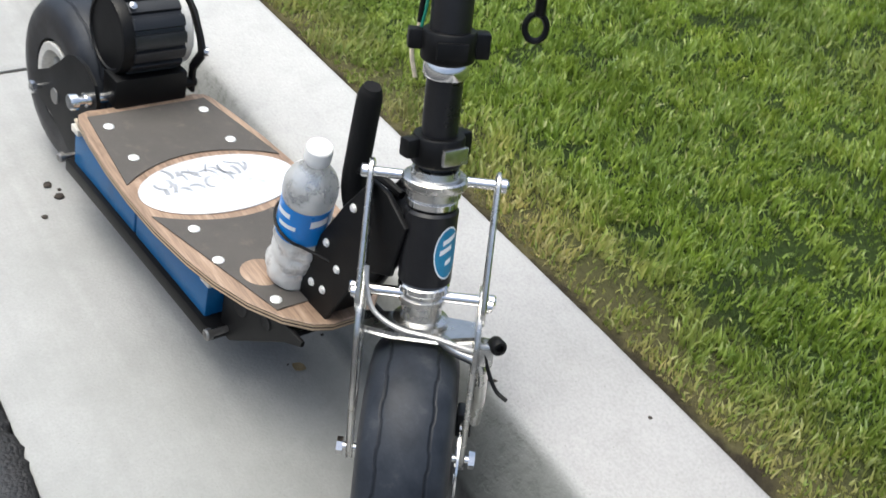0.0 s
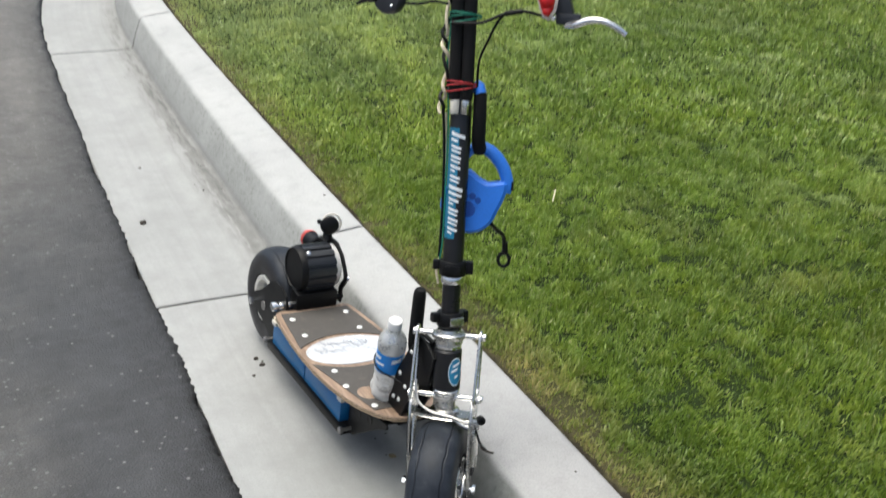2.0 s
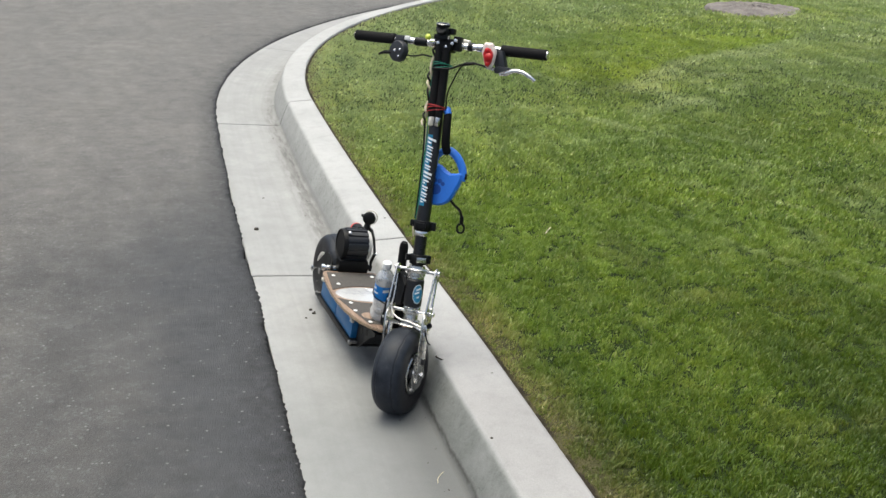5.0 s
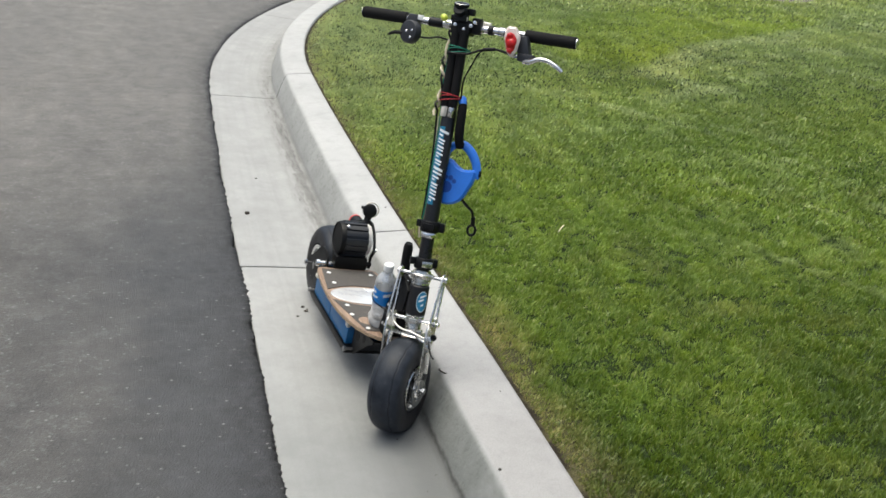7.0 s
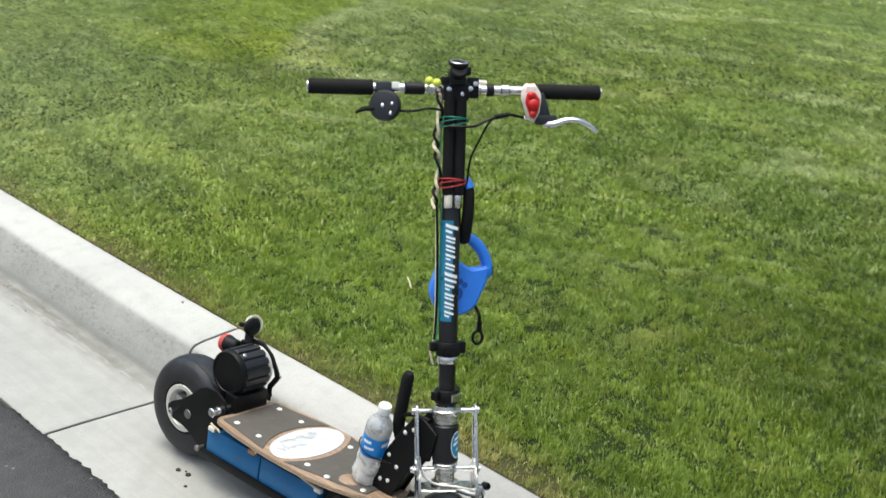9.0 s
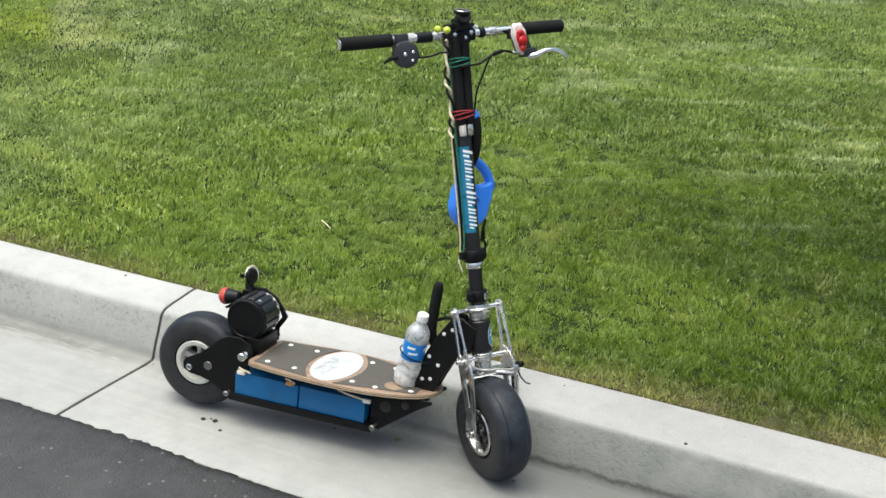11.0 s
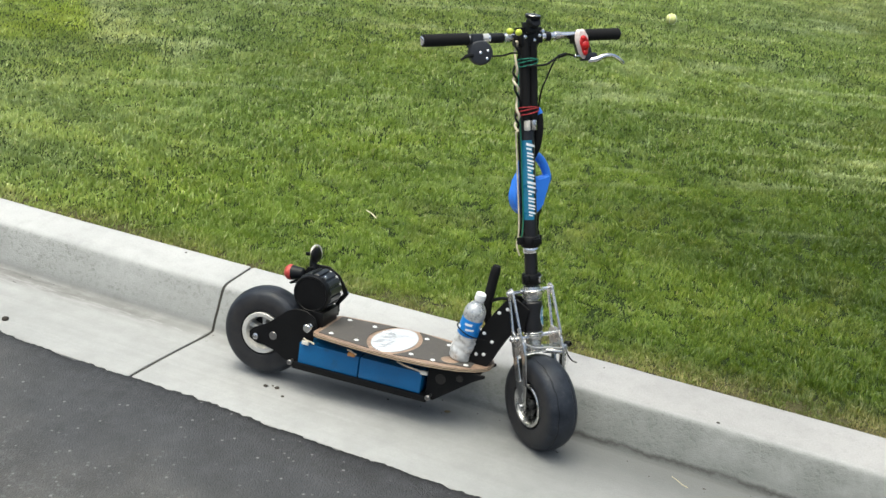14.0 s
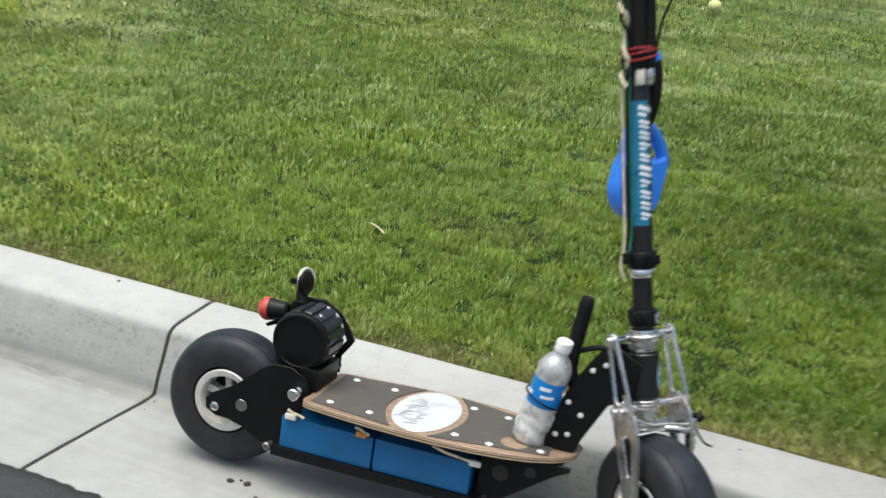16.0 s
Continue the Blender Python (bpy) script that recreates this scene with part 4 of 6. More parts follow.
def grass_mesh():
    rng = np.random.default_rng(7)
    verts, quads, tris, drys, deeps, pales, freshs, base = [], [], [], [], [], [], [], 0
    # centre of the densest turf, rings of (inner, outer, blades a square metre, length, half width, bent)
    cx, cy = 0.9, 0.5
    rings = ((0, 1.7, 74000, 0.0205, 0.0018, True), (1.7, 3.4, 20500, 0.0250, 0.0032, True), (3.4, 6.0, 11500, 0.0235, 0.0048, False), (6.0, 10.5, 3000, 0.029, 0.0085, False), (10.5, 17, 800, 0.055, 0.014, False))
    for r0, r1, dens, length, half, bent in rings:
        n = int(dens * math.pi * (r1 * r1 - r0 * r0))
        r = np.sqrt(rng.uniform(r0 * r0, r1 * r1, n))
        a = rng.uniform(0, math.tau, n)
        x, y = cx + r * np.cos(a), cy + r * np.sin(a)
        d = across(x, y)
        edge = np.clip((d - 0.632) / 0.09, 0, 1)
        # blades thin out along the curb; nothing grows out of sight beyond the front lawn
        keep = (d > 0.631 + 0.010 * patches(x, y, 0.05, 31)) & (rng.uniform(0, 1, n) < 0.80 + 0.20 * edge) & (x < 9)
        # the turf stands in small tufts with dark gaps between them
        tufty = 0.72 * patches(x, y, 0.017 + 0.0055 * r1, 5) + 0.28 * patches(x, y, 0.048 + 0.010 * r1, 6)
        keep &= rng.uniform(0, 1, n) < (np.clip(2.9 * tufty - 0.58, 0.13, 1) if r1 < 2 else np.clip(1.6 * tufty + 0.12, 0.45, 1) if r1 < 4 else np.clip(0.9 * tufty + 0.45, 0.5, 1))
        x, y, edge, d = x[keep], y[keep], edge[keep], d[keep]
        wilt = np.clip(1 - (d - 0.62) / 0.19, 0, 1) * (0.20 + 1.35 * patches(x, y, 0.13, 8)) * (0.55 + 0.45 * np.clip((x + 0.4) / 1.0, 0, 1)) + 0.5 * np.clip(patches(x, y, 0.16, 9) + 0.6 * patches(x, y, 0.6, 10) - 0.95, 0, 1)
        n = len(x)
        z = lawn_height(x, y) - 0.004
        tuft = 0.45 * patches(x, y, 0.030 + 0.008 * r1, 1) + 0.30 * tufty[keep] + 0.25 * patches(x, y, 0.14 + 0.02 * r1, 2)
        clump = 0.22 + 1.5 * tuft if r1 < 2 else 0.35 + 1.25 * tuft if r1 < 4 else 0.6 + 0.75 * tuft
        # blades pale with distance, grazing sheen put into their colour
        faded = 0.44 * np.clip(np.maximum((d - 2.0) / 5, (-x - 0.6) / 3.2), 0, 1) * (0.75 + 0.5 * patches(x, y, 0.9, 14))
        # the lawn is multiplied to a darker, deeper green towards its front
        deep = (0.10 + 0.90 * np.clip((x - 0.1) / 1.5, 0, 1)) * np.clip((4.6 - d) / 3.0, 0, 1) * (0.7 + 0.6 * patches(x, y, 0.5, 12))
        deep = deep + 0.16 * np.clip((d - 1.0) / 0.8, 0, 1) * np.clip((x + 0.6) / 1.2, 0, 1) * np.clip((4.4 - d) / 1.2, 0, 1)
        deep = deep + 0.22 * np.clip((d - 1.7) / 1.0, 0, 1) * np.clip((x + 4.5) / 1.5, 0, 1) * np.clip((0.6 - x) / 1.0, 0, 1) * np.clip((5.5 - d) / 1.5, 0, 1)
        # more of this painted sheen on the far strip along the curb
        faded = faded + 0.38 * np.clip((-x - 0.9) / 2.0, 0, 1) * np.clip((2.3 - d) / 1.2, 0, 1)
        # whitish patches over the back of the lawn
        pale_mottle = np.clip(patches(x, y, 0.16, 21) + 0.7 * patches(x, y, 0.55, 22) - 1.02, 0, 1) * np.clip((d - 1.2) / 1.5, 0, 1)
        # a dip in brighter yellow-green, and the pale crest along its near side
        u, v = (x + 2.80) * -0.63 + (y - 2.05) * 0.776, (x + 2.80) * 0.776 + (y - 2.05) * 0.63
        v = v + 0.10 * np.sin(u * 2.1) - 0.05 * patches(x, y, 0.2, 23)
        fresh = np.clip((0.02 - v) / 0.10, 0, 1) * np.clip((v + 0.95 + 0.3 * np.clip(u, 0, 2)) / 0.5, 0, 1) * np.clip((u + 0.15) / 0.25, 0, 1) * np.clip((3.2 - u) / 1.2, 0, 1)
        crest = np.exp(-(((v - 0.10) / 0.12) ** 2)) * np.clip((u + 0.2) / 0.2, 0, 1) * np.clip((2.6 - u) / 1.5, 0, 1) * (0.4 + 0.9 * patches(x, y, 0.12, 24))
        # thin wisps of dry clippings left in rows by the mower
        wisp = np.clip(patches(x * 0.88 + y * 0.46 + 40, (y * 0.88 - x * 0.46) * 9 + 40, 0.55, 33) - 0.74, 0, 1) * 2.6 * np.clip((d - 1.3) / 1.2, 0, 1)
        pale_mottle = pale_mottle + wisp
        # a browner dry patch far back on the lawn
        burnt = np.exp(-(((x - 0.85) / 0.5) ** 2) - ((y - 5.9) / 0.7) ** 2) * (0.35 + 0.9 * patches(x, y, 0.25, 34))
        wilt = np.clip(wilt + 0.55 * burnt, 0, 1)
        deep = deep + 0.55 * np.exp(-(((x - 1.0) / 0.8) ** 2) - ((y - 5.8) / 1.1) ** 2)
        faded = np.clip(faded * (1 - 0.8 * fresh) + 1.1 * pale_mottle + 0.55 * crest, 0, 0.9)
        h = length * rng.uniform(0.55, 1.2, n) * np.maximum(clump, 0.75 - 0.75 * edge) * (0.72 + 0.28 * edge)
        yaw = rng.uniform(0, math.tau, n)
        lean_dir = math.tau * 1.5 * patches(x, y, 0.035 + 0.012 * r1, 3) + rng.normal(0, 1.3, n)
        lean = np.clip(np.abs(rng.normal(0.40, 0.30, n)), 0, 1.0) * h
        w = half * rng.uniform(0.7, 1.4, n)
        wx, wy = -np.sin(yaw) * w, np.cos(yaw) * w
        # the mower laid the turf over, away from the road
        lx, ly = np.cos(lean_dir) * lean - 0.06 * h, np.sin(lean_dir) * lean + 0.28 * h
        b0 = np.stack([x - wx, y - wy, z], 1)
        b1 = np.stack([x + wx, y + wy, z], 1)
        tip = np.stack([x + lx, y + ly, z + np.sqrt(np.maximum(h * h - lean * lean * 0.8, h * h * 0.1))], 1)
        if bent:
            mx, my, mz = x + lx * 0.3, y + ly * 0.3, z + h * 0.58
            m0 = np.stack([mx - wx * 0.8, my - wy * 0.8, mz], 1)
            m1 = np.stack([mx + wx * 0.8, my + wy * 0.8, mz], 1)
            verts.append(np.stack([b0, b1, m1, m0, tip], 1).reshape(-1, 3))
            drys.append(np.repeat(wilt, 5))
            deeps.append(np.repeat(deep, 5))
            pales.append(np.repeat(faded, 5))
            freshs.append(np.repeat(fresh, 5))
            i = base + np.arange(n) * 5
            quads.append(np.stack([i, i + 1, i + 2, i + 3], 1))
            tris.append(np.stack([i + 3, i + 2, i + 4], 1))
            base += n * 5
        else:
            verts.append(np.stack([b0, b1, tip], 1).reshape(-1, 3))
            drys.append(np.repeat(wilt, 3))
            deeps.append(np.repeat(deep, 3))
            pales.append(np.repeat(faded, 3))
            freshs.append(np.repeat(fresh, 3))
            i = base + np.arange(n) * 3
            tris.append(np.stack([i, i + 1, i + 2], 1))
            base += n * 3
    me = mesh_from("grass", np.concatenate(verts), [(4, np.concatenate(quads)), (3, np.concatenate(tris))], smooth=False)
    me.materials.append(BLADE)
    me.attributes.new("deepened", "FLOAT", "POINT").data.foreach_set("value", np.clip(np.concatenate(deeps), 0, 1).astype(np.float32))
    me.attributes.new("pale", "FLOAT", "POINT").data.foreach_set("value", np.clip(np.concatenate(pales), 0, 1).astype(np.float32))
    me.attributes.new("fresh", "FLOAT", "POINT").data.foreach_set("value", np.clip(np.concatenate(freshs), 0, 1).astype(np.float32))
    me.attributes.new("dry", "FLOAT", "POINT").data.foreach_set("value", np.clip(np.concatenate(drys), 0, 1).astype(np.float32))
    return me


grass = tagged(new("grass", grass_mesh()), "short mown green grass blades with some dry straw", "grass", kind="stuff")


# ---- the scooter ----
SCOOTER = Matrix.Translation((0, 0, -0.005)) @ pose(0, 0, 0, 0, 0, 6) @ pose(0, 0, 0, -9, 0, 0)
# the frame and deck point a little more towards the lawn than the line through both wheels
BODY = Matrix.Translation((0.80, 0, 0)) @ pose(0, 0, 0, 0, 0, 4) @ Matrix.Translation((-0.80, 0, 0))
STEER_FOOT, STEER_HEAD = Vector((0.855, 0.002, 0.115)), Vector((0.649, 0.016, 1.109))


def steering(angle):
    z = (STEER_HEAD - STEER_FOOT).normalized()
    y = z.cross(Vector((1, 0, 0))).normalized()
    x = y.cross(z)
    m = Matrix((x, y, z)).transposed().to_4x4()
    m.translation = STEER_FOOT
    return m @ pose(0, 0, 0, 0, 0, angle)


FRONT = steering(-39.5)
HEAD = steering(0)
SIDE = Matrix(((1, 0, 0, 0), (0, 0, -1, 0), (0, 1, 0, 0), (0, 0, 0, 1)))  # lays an outline drawn in x and z on a plane of constant y


def side_plate(bm, outline, y, thick, chamfer=0.001, hole=None):
    return slab(bm, outline, -y - thick / 2, -y + thick / 2, SIDE, chamfer, hole)


scooter = thing("electric_scooter", "black electric kick scooter with plywood deck parked in the gutter", "scooter", SCOOTER)


def tyre_profile(radius, width, bead):
    """Across the tyre, from bead to bead."""
    h = width / 2
    c = radius - 0.046
    out = [(-h * 0.62, bead), (-h * 0.80, bead + 0.006), (-h * 0.93, c - 0.020), (-h, c - 0.002), (-h * 0.985, c + 0.010)]
    for i in range(13):
        a = math.pi * (0.90 - 0.80 * i / 12)
        out.append((h * 0.97 * math.cos(a), c + 0.012 + 0.034 * math.sin(a) ** 0.8))
    out += [(h * 0.985, c + 0.010), (h, c - 0.002), (h * 0.93, c - 0.020), (h * 0.80, bead + 0.006), (h * 0.62, bead)]
    return out


def build_wheel(name, m, centre, radius, width, rear):
    c = Vector(centre)
    wheel = part(name, lathe(bmesh.new(), c + Vector((0, -0.036, 0)), (0, 1, 0), [(0, 0), (0, 0.015), (0.004, 0.0175), (0.068, 0.0175), (0.072, 0.015), (0.072, 0)], 20), ALLOY if rear else ANOD, scooter, "wheel hub", m)
    part("tyre", lathe(bmesh.new(), c, (0, 1, 0), tyre_profile(radius, width, 0.0625), 72), TYRE, wheel, "wide black pneumatic tyre with dusty side walls", m)
    w = width * 0.42
    lip = 0.049 if rear else 0.053
    rim_prof = [(-w, 0.0630), (-w - 0.004, 0.0640), (-w - 0.006, 0.0615), (-w - 0.005, lip + 0.002), (-w - 0.002, lip), (-w * 0.35, lip - 0.003), (w * 0.35, lip - 0.003), (w + 0.002, lip), (w + 0.005, lip + 0.002), (w + 0.006, 0.0615), (w + 0.004, 0.0640), (w, 0.0630), (0, 0.058), (-w, 0.0630)]
    part("rim", lathe(bmesh.new(), c, (0, 1, 0), rim_prof, 48), RIMGREY if rear else ALLOY, wheel, "weathered pale rim" if rear else "machined silver rim", m)
    part("dish", lathe(bmesh.new(), c + Vector((0, -0.006, 0)), (0, 1, 0), [(0, 0.010), (0, lip - 0.002), (0.012, lip - 0.002), (0.012, 0.010), (0, 0.010)], 32), BLACK, wheel, "dark wheel dish", m)
    for i in range(5):
        a = i * math.tau / 5 + 0.35
        t = Matrix.Translation(c) @ Matrix.Rotation(-a, 4, "Y")
        q = 0.030 if rear else 0.014
        bm = slab(bmesh.new(), [(0.012, -0.008), (0.03, -0.0065), (lip + 0.001, -0.009), (lip + 0.001, 0.009), (0.03, 0.0065), (0.012, 0.008)], -q, q, t @ SIDE, 0.002)
        part("spoke", bm, RIMGREY if rear else BLACK, wheel, "", m)
    half = 0.086 if rear else 0.078
    bm = rod(bmesh.new(), c + Vector((0, -half, 0)), c + Vector((0, half, 0)), 0.0045, n=12)
    for s in (-1, 1):
        lathe(bm, c + Vector((0, s * (half - 0.008), 0)), (0, s, 0), [(0, 0), (0, 0.010), (0.007, 0.0098), (0.008, 0.008), (0.008, 0)], 6)
    part("axle", bm, CHROME, wheel, "bright steel axle with hex nuts", m)
    return wheel


rear_wheel = build_wheel("rear_wheel", BODY, (0.005, 0.0, 0.131), 0.135, 0.100, True)
front_wheel = build_wheel("front_wheel", FRONT, (0.026, 0, 0.006), 0.137, 0.100, False)

# brake disc on the front wheel
bm = lathe(bmesh.new(), (0.026, 0.056, 0.006), (0, 1, 0), [(0, 0.030), (0, 0.049), (0.0025, 0.049), (0.0025, 0.030), (0, 0.030)], 40)
part("brake_disc", bm, CHROME, front_wheel, "thin steel brake disc", FRONT)
bm = block(bmesh.new(), (0.014, 0.060, 0.050), (0.028, 0.018, 0.030), 0.004)
part("brake_caliper", bm, ANOD, front_wheel, "", FRONT)


def build_rear_frame():
    # dropout plates that carry the axle and the motor
    out = [(-0.020, 0.118), (-0.022, 0.138), (-0.010, 0.150), (0.030, 0.172), (0.064, 0.200), (0.092, 0.226), (0.118, 0.238), (0.150, 0.238), (0.180, 0.224), (0.190, 0.202), (0.182, 0.165), (0.176, 0.120), (0.160, 0.088), (0.130, 0.074), (0.100, 0.078), (0.066, 0.096), (0.030, 0.106), (0.0, 0.108)]
    for y in (-0.066, 0.066):
        part("dropout_plate", side_plate(bmesh.new(), out, y, 0.006), BLACK, scooter, "black steel side plate", BODY)
    bm = rod(bmesh.new(), (0.055, -0.071, 0.140), (0.055, -0.062, 0.140), 0.0125, n=16)
    part("dropout_boss", bm, DULL, scooter, "", BODY)
    bm = rod(bmesh.new(), (0.172, -0.097, 0.199), (0.172, 0.090, 0.199), 0.0075, n=14)
    lathe(bm, (0.172, -0.090, 0.199), (0, -1, 0), [(0, 0), (0, 0.0120), (0.009, 0.0120), (0.011, 0.010), (0.011, 0)], 14)
    lathe(bm, (0.172, -0.066, 0.199), (0, -1, 0), [(0, 0), (0, 0.011), (0.012, 0.011), (0.012, 0)], 14)
    part("pivot_bolt", bm, CHROME, scooter, "large bright pivot bolt", BODY)
    bm = block(bmesh.new(), (0.178, 0.010, 0.214), (0.040, 0.110, 0.044), 0.003)
    part("motor_bracket", bm, BLACK, scooter, "", BODY)


build_rear_frame()


def build_motor():
    c = Vector((0.146, 0, 0.283))
    n = 15
    pts = []
    for i in range(n):
        a0 = i * math.tau / n
        w = math.tau / n
        for f, r in ((0.0, 0.0545), (0.10, 0.0545), (0.16, 0.0595), (0.50, 0.0605), (0.80, 0.0595), (0.86, 0.0545)):
            pts.append((c.x + r * math.cos(a0 + f * w), c.z + r * math.sin(a0 + f * w)))
    bm = side_plate(bmesh.new(), pts, 0.017, 0.078, 0.0015)
    motor = part("motor", bm, MOTOR, scooter, "black finned electric hub motor", BODY)
    bm = lathe(bmesh.new(), (c.x, -0.020, c.z), (0, -1, 0), [(0, 0), (0, 0.0570), (0.012, 0.0570), (0.017, 0.0545), (0.0175, 0.050), (0.015, 0.0485), (0.0155, 0.0)], 44)
    part("end_cover", bm, BLACK, motor, "round matt black end cover", BODY)
    bm = lathe(bmesh.new(), (c.x, 0.055, c.z), (0, 1, 0), [(0, 0), (0, 0.0535), (0.013, 0.0535), (0.016, 0.050), (0.016, 0)], 44)
    part("end_ring", bm, RIMGREY, motor, "pale cast end ring", BODY)
    # a bent flat strap stands off the lawn side of the motor and runs down to the deck
    out = [(0.095, 0.342), (0.150, 0.345), (0.186, 0.324), (0.209, 0.294), (0.221, 0.273), (0.216, 0.263), (0.197, 0.236), (0.197, 0.200), (0.183, 0.200), (0.183, 0.240), (0.204, 0.271), (0.197, 0.288), (0.177, 0.314), (0.147, 0.332), (0.095, 0.328)]
    strap = part("motor_strap", side_plate(bmesh.new(), out[::-1], 0.0765, 0.006), BLACK, motor, "black bent steel motor strap", BODY)
    for a, b, r in (((0.102, 0.056, 0.328), (0.102, 0.084, 0.335), 0.009), ((0.190, 0.050, 0.214), (0.190, 0.083, 0.214), 0.008)):
        part("stand_off", rod(bmesh.new(), a, b, r, n=12), BLACK, strap, "", BODY)
    part("bolt", bolt(bmesh.new(), (0.212, 0.0785, 0.273), (0.4, 0.9, 0), 0.0065, 0.007), CHROME, strap, "bright bolt head", BODY)
    part("bolt", bolt(bmesh.new(), (0.178, -0.016, 0.338), (0.6, 0, 0.8), 0.004, 0.004), CHROME, motor, "", BODY)


build_motor()


def build_rear_lights():
    # round red tail light that faces backwards behind the motor
    a, ax = Vector((0.080, 0.055, 0.312)), Vector((-1, 0, -0.12)).normalized()
    light = part("tail_light", lathe(bmesh.new(), a, ax, [(0, 0), (0, 0.012), (0.004, 0.0165), (0.026, 0.0195), (0.034, 0.0220), (0.040, 0.0225), (0.040, 0)], 28), PLASTIC, scooter, "black tail light body", BODY)
    lens = [(0.0395, 0.0232), (0.046, 0.0242)] + [(0.046 + 0.020 * math.sin(t), 0.0242 * math.cos(t)) for t in np.linspace(0.1, 1.5, 8)] + [(0.0662, 0)]
    part("lens", lathe(bmesh.new(), a, ax, [(0.0395, 0)] + lens, 32), TAILRED, light, "domed faded red lens", BODY)
    part("light_bracket", side_plate(bmesh.new(), [(0.030, 0.272), (0.036, 0.268), (0.110, 0.300), (0.110, 0.330), (0.086, 0.334), (0.070, 0.300)], 0.062, 0.008), BLACK, light, "black bent bracket", BODY)
    # round lamp on a short stalk, its dark dome towards the road
    c, ax = Vector((0.100, 0.074, 0.372)), Vector((0.95, -0.22, 0.18)).normalized()
    dome = [(-0.006, 0), (-0.006, 0.016), (0.0, 0.0240), (0.004, 0.0240)] + [(0.004 + 0.009 * math.sin(t), 0.0240 * math.cos(t)) for t in np.linspace(0.1, 1.5, 8)] + [(0.0131, 0)]
    lamp = part("round_lamp", lathe(bmesh.new(), c, ax, dome, 32), BLACK, scooter, "small round black lamp on a stalk", BODY)
    part("lamp_rim", lathe(bmesh.new(), c - ax * 0.003 + Vector((0.003, 0.005, 0.004)), ax, [(-0.004, 0.0215), (-0.004, 0.0255), (0.001, 0.0270), (0.003, 0.0262), (0.003, 0.0225), (-0.004, 0.0215)], 32), CREAM, lamp, "cream lamp rim", BODY)
    part("stalk", hose(bmesh.new(), [c - Vector((0.0, -0.004, 0.010)), (0.096, 0.074, 0.346), (0.106, 0.068, 0.322)], 0.012, 10), BLACK, lamp, "", BODY)
    part("lamp_knob", block(bmesh.new(), c + Vector((-0.016, -0.020, 0.004)), (0.012, 0.010, 0.010), 0.002), BLACK, lamp, "", BODY)


build_rear_lights()


def deck_outline():
    half = ((0.190, 0.060), (0.188, 0.082), (0.194, 0.097), (0.208, 0.104), (0.260, 0.112), (0.330, 0.120), (0.400, 0.124), (0.470, 0.124), (0.540, 0.118), (0.590, 0.109), (0.640, 0.093), (0.680, 0.070), (0.705, 0.044), (0.714, 0.022))
    right = [(x, -y) for x, y in half]
    return right + [(x, y) for x, y in half[::-1]]


def build_deck():
    top = 0.192
    deck = part("deck", slab(bmesh.new(), deck_outline(), top - 0.012, top, None, 0.0014), PLY, scooter, "worn plywood deck with rounded tail and tapered nose", BODY)

    def panel(x0, x1, bow0, bow1, halves):
        n = 12
        pts = []
        for i in range(n + 1):
            v = -1 + 2 * i / n
            pts.append((x0 + bow0 * (1 - v * v), v * halves[0]))
        for i in range(n + 1):
            v = 1 - 2 * i / n
            pts.append((x1 + bow1 * (1 - v * v), v * halves[1]))
        return slab(bmesh.new(), pts[::-1], top + 0.0002, top + 0.0022, None, 0.0006)
    part("grip_panel", panel(0.207, 0.376, 0.0, -0.040, (0.090, 0.114)), GRIPTAPE, deck, "grey grip tape panel", BODY)
    part("grip_panel", panel(0.450, 0.668, 0.040, 0.0, (0.117, 0.070)), GRIPTAPE, deck, "grey grip tape panel", BODY)
    ell = [(0.413 + 0.063 * math.cos(a), 0.113 * math.sin(a)) for a in np.linspace(0, math.tau, 40, endpoint=False)]
    plate = part("deck_plate", slab(bmesh.new(), ell, top + 0.0002, top + 0.0024, None, 0.0007), PLATE, deck, "oval polished steel deck plate with rubbed print", BODY)
    part("worn_ring", lathe(bmesh.new(), (0.600, -0.050, top + 0.0022), (0, 0, 1), [(0, 0), (0, 0.0260), (0.0006, 0.0252), (0.0006, 0)], 30), PLY, deck, "bare wood spot in the grip tape", BODY)
    # what is left of the print: short curved strokes of uneven length
    rng = random.Random(3)
    for i in range(24):
        y0 = -0.078 + 0.0056 * i + rng.uniform(-0.003, 0.003)
        x0 = 0.398 + rng.uniform(-0.026, 0.018)
        ln, an = rng.uniform(0.010, 0.026), rng.uniform(-0.5, 1.1)
        w = rng.uniform(0.0010, 0.0032)
        dx, dy = math.cos(an), math.sin(an)
        bend = rng.uniform(-0.25, 0.25) * ln
        mid = [(x0 + ln * (t - 0.5) * dx - bend * (1 - (2 * t - 1) ** 2) * dy, y0 + ln * (t - 0.5) * dy + bend * (1 - (2 * t - 1) ** 2) * dx) for t in np.linspace(0, 1, 5)]
        line = [(x + w * dy, y - w * dx) for x, y in mid] + [(x - w * dy, y + w * dx) for x, y in mid[::-1]]
        part("print_stroke", slab(bmesh.new(), line, top + 0.0024, top + 0.0027), GREYINK, plate, "", BODY)
    for x, y in ((0.238, 0.072), (0.322, 0.068), (0.322, -0.078), (0.240, -0.074), (0.488, 0.072), (0.493, -0.082), (0.560, -0.086), (0.560, 0.066), (0.652, -0.062)):
        part("deck_bolt", lathe(bmesh.new(), (x, y, top + 0.0015), (0, 0, 1), [(0, 0.0074), (0.0015, 0.0074), (0.0030, 0.0054), (0.0032, 0.003), (0.0022, 0.0028), (0.0022, 0)], 14), ZINC, deck, "", BODY)


build_deck()


